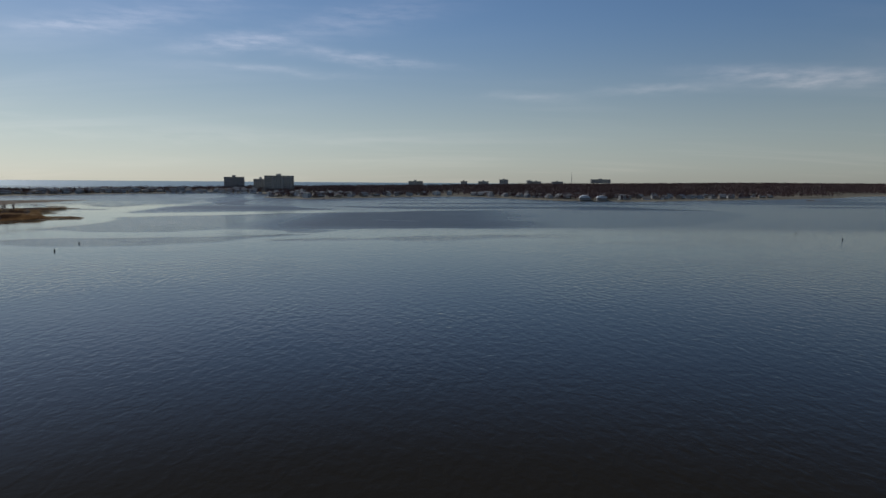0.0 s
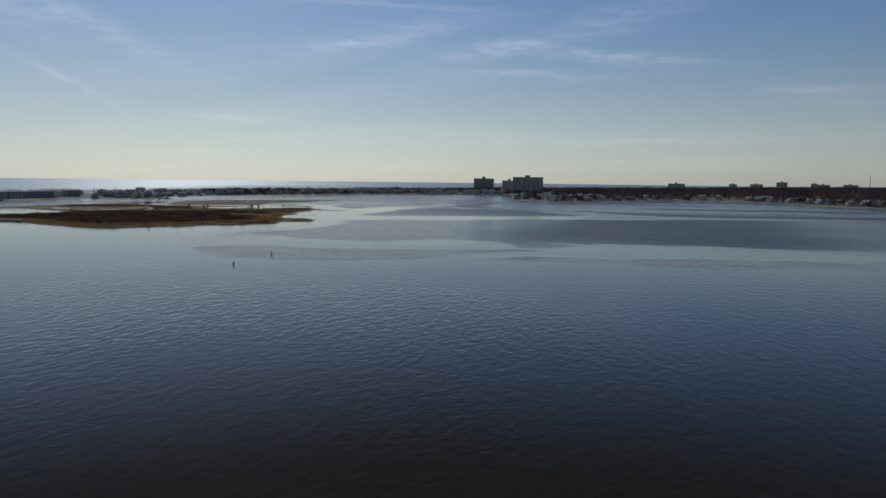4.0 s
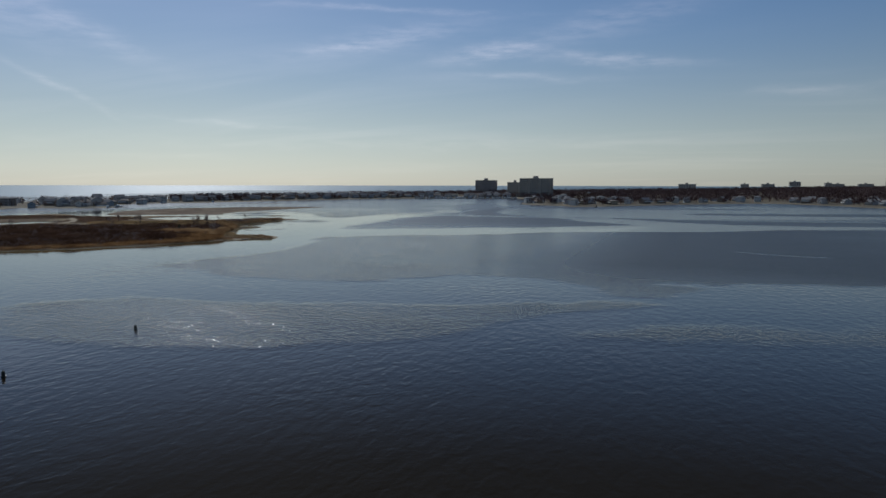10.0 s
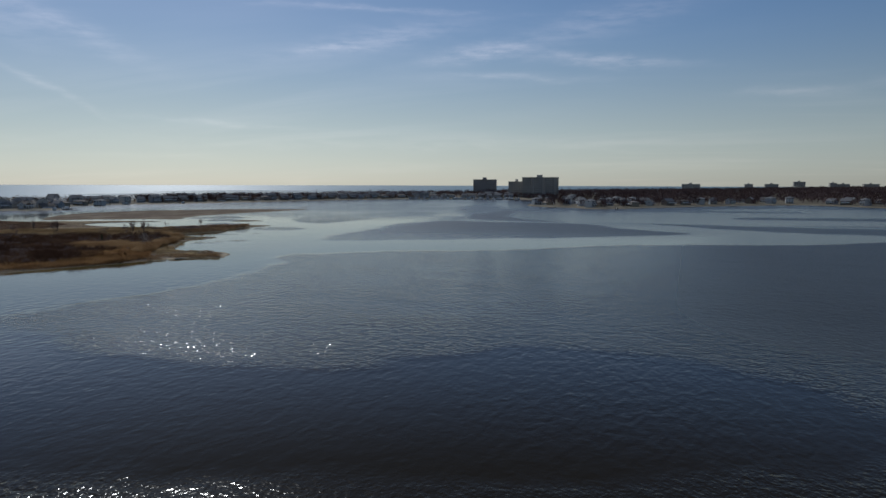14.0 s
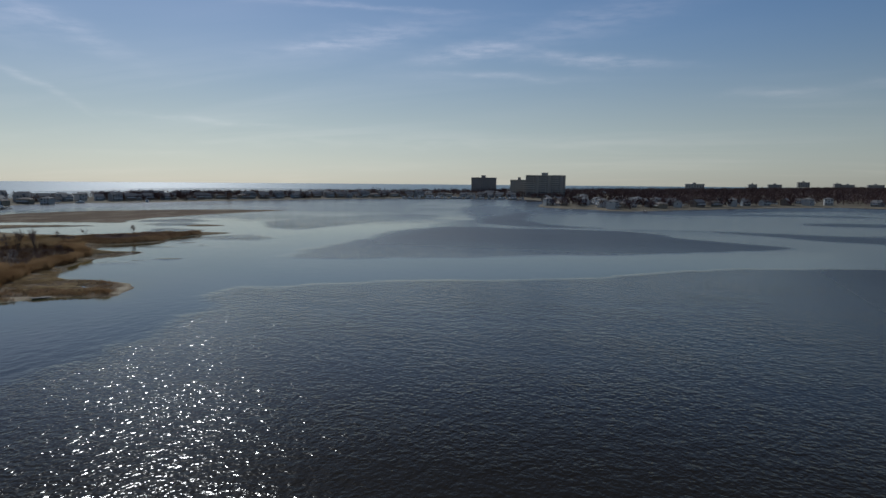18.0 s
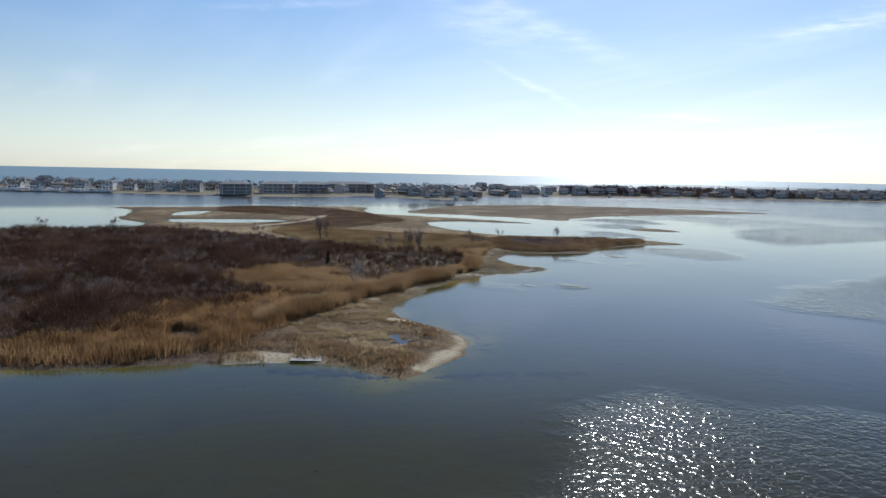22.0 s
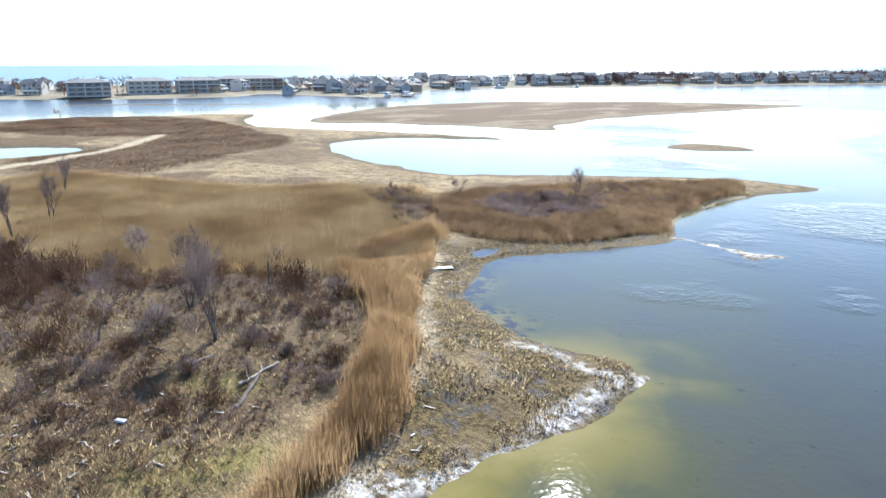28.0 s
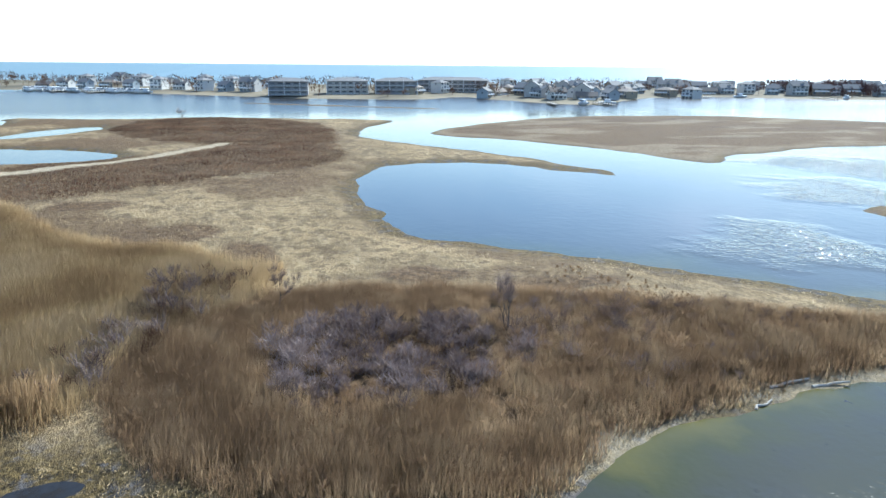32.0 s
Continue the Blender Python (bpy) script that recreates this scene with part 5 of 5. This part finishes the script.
# ---------------------------------------------------------------- trees
def bare_tree(name, m, label, tall, stems, bark, twig, seed, spread=0.5, sprays=900):
    """A leafless tree: leaning stems, forking limbs and a haze of twigs."""
    r = random.Random(seed)
    t = thing(name, m, label, "tree")
    trunk, limbs, ends = bmesh.new(), bmesh.new(), []

    def grow(bm, p, way, length, rad, level):
        pts, rr, q = [p], [rad], Vector(p)
        d = Vector(way)
        steps = 4 if level else 5
        for k in range(steps):
            d = (d + Vector((r.gauss(0, 0.13), r.gauss(0, 0.13), r.gauss(0.05, 0.06)))).normalized()
            q = q + d * length / steps
            pts.append(tuple(q))
            rr.append(rad * (1 - 0.86 * (k + 1) / steps))
        tube(bm, pts, rr, 6 if level == 0 else 4)
        if level >= 3:
            ends.append((Vector(pts[1]), Vector(pts[-1])))
            return
        for k in range(r.choice((3, 4)) if level else r.choice((4, 5))):
            i = r.randint(2, steps)
            a = r.uniform(0, 2 * math.pi)
            out = Vector((math.cos(a), math.sin(a), 0)) * r.uniform(0.35, 0.9) * spread * 1.5
            grow(limbs, pts[i], (d * 0.8 + out + Vector((0, 0, 0.25))).normalized(), length * r.uniform(0.48, 0.72), max(rr[i] * 0.62, 0.012), level + 1)

    for s in range(stems):
        a = r.uniform(0, 2 * math.pi)
        grow(trunk, (0.2 * math.cos(a) * (stems > 1), 0.2 * math.sin(a) * (stems > 1), -0.3), Vector((math.cos(a) * 0.22 * spread * stems ** 0.5, math.sin(a) * 0.22 * spread * stems ** 0.5, 1)).normalized(),
             tall * 0.52, tall * 0.021, 0)
    part("trunk", trunk, bark, t)
    part("branchwork", limbs, bark, t)
    b, e = [], []
    while len(b) < sprays:
        p0, p1 = r.choice(ends)
        p = p0.lerp(p1, r.random())
        b.append(p)
        e.append(p + ((p1 - p0).normalized() * 0.6 + Vector((r.gauss(0, 0.5), r.gauss(0, 0.5), r.gauss(0.3, 0.35)))) * tall * r.uniform(0.08, 0.17))
    crown = blades("crown", np.array([tuple(v) for v in b]), np.array([tuple(v) for v in e]), np.full(len(b), 0.02), twig)
    crown.parent = t
    return t


def on_marsh(x, y, turn=0.0, size=1.0):
    z = float(marsh_height(np.array([x]), np.array([y]))[0])
    return pose(x, y, z - 0.1, 0, 0, turn) @ Matrix.Diagonal((size, size, size, 1))


def set_tree(ob, x, y, turn, size):
    z = float(marsh_height(np.array([x]), np.array([y]))[0])
    c = copy_thing(ob, pose(x, y, z - 0.1, 0, 0, turn))
    c.scale = (size, size, size)
    return c


tree_a = bare_tree("bare_tree", on_marsh(-312.5, 504.2), "leafless upright tree with a narrow grey-brown crown on the marsh", 7.2, 2, BARK, TWIG_GREY, 3, 0.38, 1700)
tree_b = bare_tree("bare_tree", on_marsh(-317.5, 498), "leafless spreading tree with crooked dark limbs", 5.6, 1, BARK, TWIG_GREY, 8, 0.85, 1500)
tree_c = bare_tree("bare_tree", on_marsh(-284.5, 474.5), "dead bleached tree with pale branching limbs", 5.2, 3, PALE_BARK, PALE_BARK, 12, 0.8, 900)
for x, y, a, s in ((-320, 505.5, 140, 0.95), (-353, 497.5, 30, 0.95), (-379, 508, 200, 0.8), (-361, 503, 250, 0.85), (-332, 564.5, 60, 0.64)):
    set_tree(tree_a, x, y, a, s)
for x, y, a, s in ((-358, 481, 50, 0.95), (-291, 487, 130, 0.6), (-334, 506, 220, 0.7), (-396, 452, 10, 0.9), (-382, 468, 95, 0.8), (-404, 436, 160, 0.9), (-341, 466, 240, 0.7), (-330, 438, 300, 0.75),
                   (-386, 428, 20, 0.8), (-352, 410, 75, 0.8), (-320, 405, 200, 0.8), (-372, 452, 130, 0.75), (-306, 425, 15, 0.7), (-517, 532, 70, 0.8), (-340, 549, 80, 0.6), (-343, 541, 170, 0.6)):
    set_tree(tree_b, x, y, a, s)

set_tree(tree_c, -336.8, 506.5, 40, 0.7)


def shrub(x, y, size, label, seed, material):
    """A low bare shrub: a few stems and a rounded haze of twigs."""
    r = np.random.default_rng(seed)
    t = thing("bare_shrub", on_marsh(x, y, seed * 50, size), label, "shrub", "shrubs in the clearing")
    stems = bmesh.new()
    for k in range(6):
        a = k * 1.05 + r.uniform(0, 0.5)
        tube(stems, [(0.08 * math.cos(a), 0.08 * math.sin(a), 0), (0.3 * math.cos(a), 0.3 * math.sin(a), 0.5), (0.6 * math.cos(a), 0.6 * math.sin(a), 1.0)], [0.035, 0.025, 0.01], 5)
    part("stems", stems, BARK, t)
    n = 700
    a, u = r.uniform(0, 2 * math.pi, n), r.uniform(0, 1, n) ** 0.5
    b = np.stack([np.cos(a) * u * 0.7, np.sin(a) * u * 0.7, r.uniform(0.15, 0.9, n) * (1.1 - 0.5 * u)], 1)
    e = b + np.stack([np.cos(a) * 0.25 * u + r.normal(0, 0.15, n), np.sin(a) * 0.25 * u + r.normal(0, 0.15, n), r.uniform(0.1, 0.45, n)], 1)
    crown = blades("crown", b, e, np.full(n, 0.025), material)
    crown.parent = t


for k, (x, y, s_) in enumerate(((-311, 506.5, 1.2), (-318.4, 494.8, 1.5), (-319.2, 502.6, 1.3), (-311.6, 512, 1.3), (-316.5, 516.5, 1.6), (-304.5, 498.6, 0.9), (-308.4, 501.2, 0.9),
                                (-303.2, 492.6, 0.9), (-301.6, 507.4, 1.0), (-304.8, 509.6, 1.1), (-307.5, 507.4, 0.8), (-314.4, 499.0, 1.2), (-311.2, 496.6, 1.1), (-307.6, 493.4, 1.0))):
    shrub(x, y, s_, "low grey-brown leafless shrub in the dry grass", k + 1, TWIG if k % 2 else TWIG_GREY)
post = thing("fence_post", on_marsh(-321.9, 512.8), "lone weathered timber post among the reeds", "post")
part("shaft", tube(bmesh.new(), [(0, 0, -0.3), (0.02, 0, 1.2), (0.05, 0.02, 2.3)], [0.09, 0.085, 0.08], 8), BARK, post)

cedar = thing("cedar", on_marsh(-311.5, 481, 0, 0.75), "small dark green cedar among the bare shrubs", "tree")
part("trunk", tube(bmesh.new(), [(0, 0, -0.2), (0.05, 0, 1.5), (0, 0, 3.6)], [0.12, 0.08, 0.02], 6), BARK, cedar)
crng = np.random.default_rng(9)
n = 2600
h = crng.uniform(0.35, 4.2, n)
a = crng.uniform(0, 2 * math.pi, n)
rad = 0.95 * (1 - h / 4.4) ** 0.8 * (0.75 + 0.25 * np.sin(h * 9 + a * 2)) * crng.uniform(0.3, 1.0, n) ** 0.5
base = np.stack([np.cos(a) * rad, np.sin(a) * rad, h], 1)
tip = base + np.stack([np.cos(a) * 0.2, np.sin(a) * 0.2, crng.uniform(0.05, 0.28, n)], 1)
crown = blades("crown", base, tip, np.full(n, 0.09), NEEDLE)
crown.parent = cedar

# ---------------------------------------------------------------- buoys in the channel
def buoy(x, y, lean):
    t = thing("channel_buoy", pose(x, y, 0, lean, lean * 0.6, 0) @ Matrix.Diagonal((0.55, 0.55, 0.55, 1)), "dark can buoy floating in the channel", "buoy", "channel buoys")
    part("float", tube(bmesh.new(), [(0, 0, -0.4), (0, 0, 0.15), (0, 0, 0.3), (0, 0, 1.25), (0, 0, 1.4)], [0.5, 0.55, 0.42, 0.40, 0.2], 14), BUOY, t)
    part("collar", tube(bmesh.new(), [(0, 0, 0.05), (0, 0, 0.12), (0, 0, 0.26), (0, 0, 0.32)], [0.5, 0.62, 0.62, 0.45], 14), BUOY, t)
    part("topmark", tube(bmesh.new(), [(0, 0, 1.35), (0, 0, 1.75), (0, 0, 1.9)], [0.08, 0.07, 0.03], 8), BUOY, t)


for x, y, l in ((-143.5, 254.5, 4), (-149.5, 283.5, -3), (190, 331, 3), (187, 369, -4)):
    buoy(x, y, l)

# ---------------------------------------------------------------- washed-up docks and driftwood
def raft(m, length, width, boards, label, legs=True):
    """A section of dock: cross boards on two beams."""
    t = thing("dock_section", m, label, "dock")
    for sy in (-1, 1):
        part("beam", box(length, 0.14, 0.3, 0.0, y=sy * width * 0.38, bevel=0.02), DARKWOOD, t)
    step_ = length / boards
    first = None
    for k in range(boards):
        mm = pose(-length / 2 + step_ * (k + 0.5), 0.02 * ((k * 7) % 5 - 2), 0.3 + 0.004 * (k % 3), 0, 0, ((k * 13) % 5 - 2) * 0.4)
        if first is None:
            first = part("board", box(step_ * 0.9, width, 0.05, bevel=0.008), PLANK, t)
            first.matrix_basis = mm
        else:
            again(first, mm, t)
    return t


def place(x, y, up, turn, tip=0.0, roll=0.0):
    z = float(marsh_height(np.array([x]), np.array([y]))[0])
    return pose(x, y, z + up, tip, roll, turn)


raft(place(-248.6, 450.0, -0.25, 62, 1, 1), 3.3, 2.0, 17, "grey weathered dock section washed up on the sand")
raft(place(-317.7, 528.2, -0.26, 65, 2, 1), 2.9, 0.8, 14, "pale broken dock section lying against the reeds")


def log(x, y, turn, length, rad, material, label, seed, branch=True, rise_deg=3.0):
    r = random.Random(seed)
    t = thing("driftwood_log", place(x, y, rad * 0.7, turn, 0, 0) @ pose(0, 0, 0, 0, -rise_deg, 0), label, "driftwood")
    pts = [(length * (k / 5 - 0.5), r.gauss(0, 0.06), r.gauss(0, 0.03)) for k in range(6)]
    part("stem", tube(bmesh.new(), pts, [rad * (1 - 0.1 * k) for k in range(6)], 7), material, t)
    if branch:
        for k in (1, 3):
            p = pts[k]
            q = (p[0] + 0.4, p[1] + r.choice((-1, 1)) * length * 0.16, p[2] + length * 0.08)
            part("branch", tube(bmesh.new(), [p, q], [rad * 0.45, rad * 0.15], 5), material, t)


for k, (x, y, a, L, rd, mat, lab) in enumerate((
        (-316.2, 524.5, 20, 3.0, 0.10, DRIFT, "pale driftwood branch on the wrack line"), (-317.3, 526.6, 75, 2.4, 0.09, DRIFT, "pale driftwood branch on the wrack line"),
        (-304.0, 503.2, 140, 4.2, 0.16, BARK, "fallen tree trunk with broken roots in the clearing"), (-305.6, 504.6, 110, 3.4, 0.11, DRIFT, "bleached fallen limb in the clearing"),
        (-320.0, 579.0, 95, 3.2, 0.13, DRIFT, "dark drift log on the shore"), (-319.2, 581.5, 80, 2.6, 0.12, DRIFT, "dark drift log on the shore"),
        (-327.0, 557.0, 60, 2.2, 0.08, PALE_BARK, "bleached broken limb among the shrubs"), (-254.0, 466.4, 30, 1.6, 0.09, DRIFT, "pale timber stranded on the point"),
        (-250.2, 465.0, 100, 2.0, 0.10, DRIFT, "pale timber stranded on the point"), (-249.6, 466.6, 20, 1.7, 0.08, DRIFT, "pale timber stranded on the point"),
        (-266.5, 453.0, 150, 2.6, 0.07, DRIFT, "long drift pole at the foot of the reeds"), (-308.0, 494.5, 40, 1.6, 0.08, PALE_BARK, "bleached stick in the grass"),
        (-306.4, 494.2, 120, 1.2, 0.07, PALE_BARK, "bleached stick in the grass"), (-310.2, 499.0, 70, 2.2, 0.06, BARK, "dark fallen branch among the shrubs"), (-313.6, 500.6, 20, 2.6, 0.07, BARK, "dark fallen branch among the shrubs"),
        (-307.2, 498.0, 150, 1.8, 0.06, BARK, "dark fallen branch among the shrubs"), (-309.4, 502.0, 100, 2.4, 0.09, DRIFT, "bleached fallen limb in the clearing"), (-303.0, 494.2, 10, 1.3, 0.06, DRIFT, "bleached stick in the grass"),
        (-318.6, 529.6, 35, 2.2, 0.07, DRIFT, "pale driftwood branch on the wrack line"), (-321.4, 532.0, 60, 1.8, 0.06, DRIFT, "pale driftwood branch on the wrack line"), (-250.6, 462.2, 60, 1.3, 0.07, DRIFT, "pale timber stranded on the point"),
        (-245.5, 458.6, 120, 1.5, 0.08, DRIFT, "pale timber stranded on the point"), (-318.2, 575.6, 110, 1.8, 0.09, DRIFT, "dark drift log on the shore"))):
    log(x, y, a, L, rd, mat, lab, k, branch=k in (0, 1, 2, 3, 6, 13, 14, 15, 16))


def slab(x, y, turn, l, w_, h, label):
    t = tagged(part("foam_block", box(l, w_, h, bevel=0.04), SHELLY), label, "debris", "foam blocks on the wrack line")
    t.matrix_world = place(x, y, -0.02, turn, 3, -4)


for x, y, a, l in ((-284.2, 484.4, 40, 0.9), (-284.6, 486.2, 100, 0.8), (-285.2, 486.9, 20, 0.6), (-287.2, 490.6, 55, 1.4), (-287.8, 491.8, 60, 1.2), (-304.6, 496.2, 30, 0.7), (-263.0, 452.6, 80, 0.5)):
    slab(x, y, a, l, 0.32, 0.14, "white foam block stranded on the wrack line")

# ---------------------------------------------------------------- boats, boat sheds and piers
def hull(length, beam, depth):
    """A small boat's hull, pointed at the bow."""
    bm = bmesh.new()
    rings = []
    for t, wide, keel in ((0.0, 0.86, 0.25), (0.35, 1.0, 0.0), (0.7, 0.8, 0.08), (0.92, 0.32, 0.3), (1.0, 0.03, 0.5)):
        x = (t - 0.5) * length
        w = beam / 2 * wide
        rings.append([bm.verts.new(p) for p in ((x, -w, depth), (x, -w * 0.75, depth * 0.35), (x, 0, keel * depth - 0.15), (x, w * 0.75, depth * 0.35), (x, w, depth))])
    for r0, r1 in zip(rings[:-1], rings[1:]):
        for k in range(4):
            bm.faces.new((r0[k], r0[k + 1], r1[k + 1], r1[k]))
        bm.faces.new((r0[4], r0[0], r1[0], r1[4]))
    bm.faces.new(rings[0])
    bmesh.ops.recalc_face_normals(bm, faces=bm.faces)
    return bm


def boat(m, length, label):
    t = thing("motor_boat", m, label, "boat", "boats in the marina")
    part("hull", hull(length, length * 0.32, length * 0.16), TRIM, t)
    part("cabin", box(length * 0.34, length * 0.22, length * 0.16, length * 0.15, x=-length * 0.02, bevel=0.1), TRIM, t)
    part("windscreen", box(length * 0.05, length * 0.2, length * 0.07, length * 0.22, x=length * 0.165), GLASS, t)
    return t


brng = random.Random(8)
boat_a = boat(pose(-772, 446, 0.05, 0, 0, 30), 9.0, "white motor boat moored at a marina pier")
for k in range(34):
    t = k / 33
    copy_thing(boat_a, pose(-790 + 42 * t + brng.uniform(-4, 6), 428 + 74 * t + brng.uniform(-3, 3), 0.05, 0, 0, brng.uniform(10, 60)))
for k in range(26):
    t = k / 25
    copy_thing(boat_a, pose(-470 + 150 * t + brng.uniform(-3, 3), 1187 + 42 * math.sin(t * 2.2) + brng.uniform(-5, 3), 0.05, 0, 0, brng.uniform(200, 300)))
for x, y in ((-598, 712), (-601, 727), (-640, 752), (-655, 850), (-628, 905)):
    copy_thing(boat_a, pose(x, y, 0.05, 0, 0, brng.uniform(0, 360)))


def pier(x0, y0, x1, y1, label):
    L = math.hypot(x1 - x0, y1 - y0)
    t = thing("pier", pose(x0, y0, 0, 0, 0, math.degrees(math.atan2(y1 - y0, x1 - x0))), label, "pier", "piers on the bay")
    part("deck", box(L, 1.8, 0.2, 0.9, x=L / 2), PLANK, t)
    k = 1.5
    while k < L:
        for sy in (-0.8, 0.8):
            part("pile", tube(bmesh.new(), [(k, sy, -1.0), (k, sy, 1.8)], [0.16, 0.14], 6), DARKWOOD, t)
        k += 5.0


for x0, y0, x1, y1 in ((-797, 432, -774, 424), (-782, 455, -760, 446), (-766, 478, -744, 469), (-612, 700, -590, 694), (-606, 722, -584, 722), (-668, 826, -648, 824), (-640, 892, -618, 888), (-440, 1232, -436, 1206), (-400, 1236, -396, 1208), (-160, 930, -158, 900),
                       (-60, 1052, -50, 1030), (200, 924, 198, 900)):
    pier(x0, y0, x1, y1, "grey timber pier on piles over the bay")


def boat_shed(x, y, turn, w, d, h):
    """An open-ended shed with a white barrel roof on a dark base."""
    t = thing("boat_shed", pose(x, y, 0.8, 0, 0, turn), "boat shed with a white vaulted roof and dark front", "shed", "boat sheds")
    part("wall", box(w, d, h), DARK_BRICK, t)
    bm = bmesh.new()
    n = 10
    rows = [[bm.verts.new((math.cos(math.pi * k / n) * (w / 2 + 0.3), sy * (d / 2 + 0.4), h + math.sin(math.pi * k / n) * w * 0.2)) for k in range(n + 1)] for sy in (-1, 1)]
    for k in range(n):
        bm.faces.new((rows[0][k], rows[0][k + 1], rows[1][k + 1], rows[1][k]))
    for r in rows:
        bm.faces.new(r)
    bmesh.ops.recalc_face_normals(bm, faces=bm.faces)
    part("roof", bm, TRIM, t)


for x, y, w_ in ((188, 936, 14), (210, 933, 13)):
    boat_shed(x, y, -8, w_, 20, 3.4)

# a low sand islet off the mainland shore
small_isle("ground_sandspit", 500, 580, 960, 1060, lambda x, y: 5.0 - near_line(x, y, [(540, 980), (522, 1000), (548, 1040)]) + 2 * fbm(x, y, 10, 3, 7), "low grassy sand spit off the mainland shore", 0.6, 2.0)
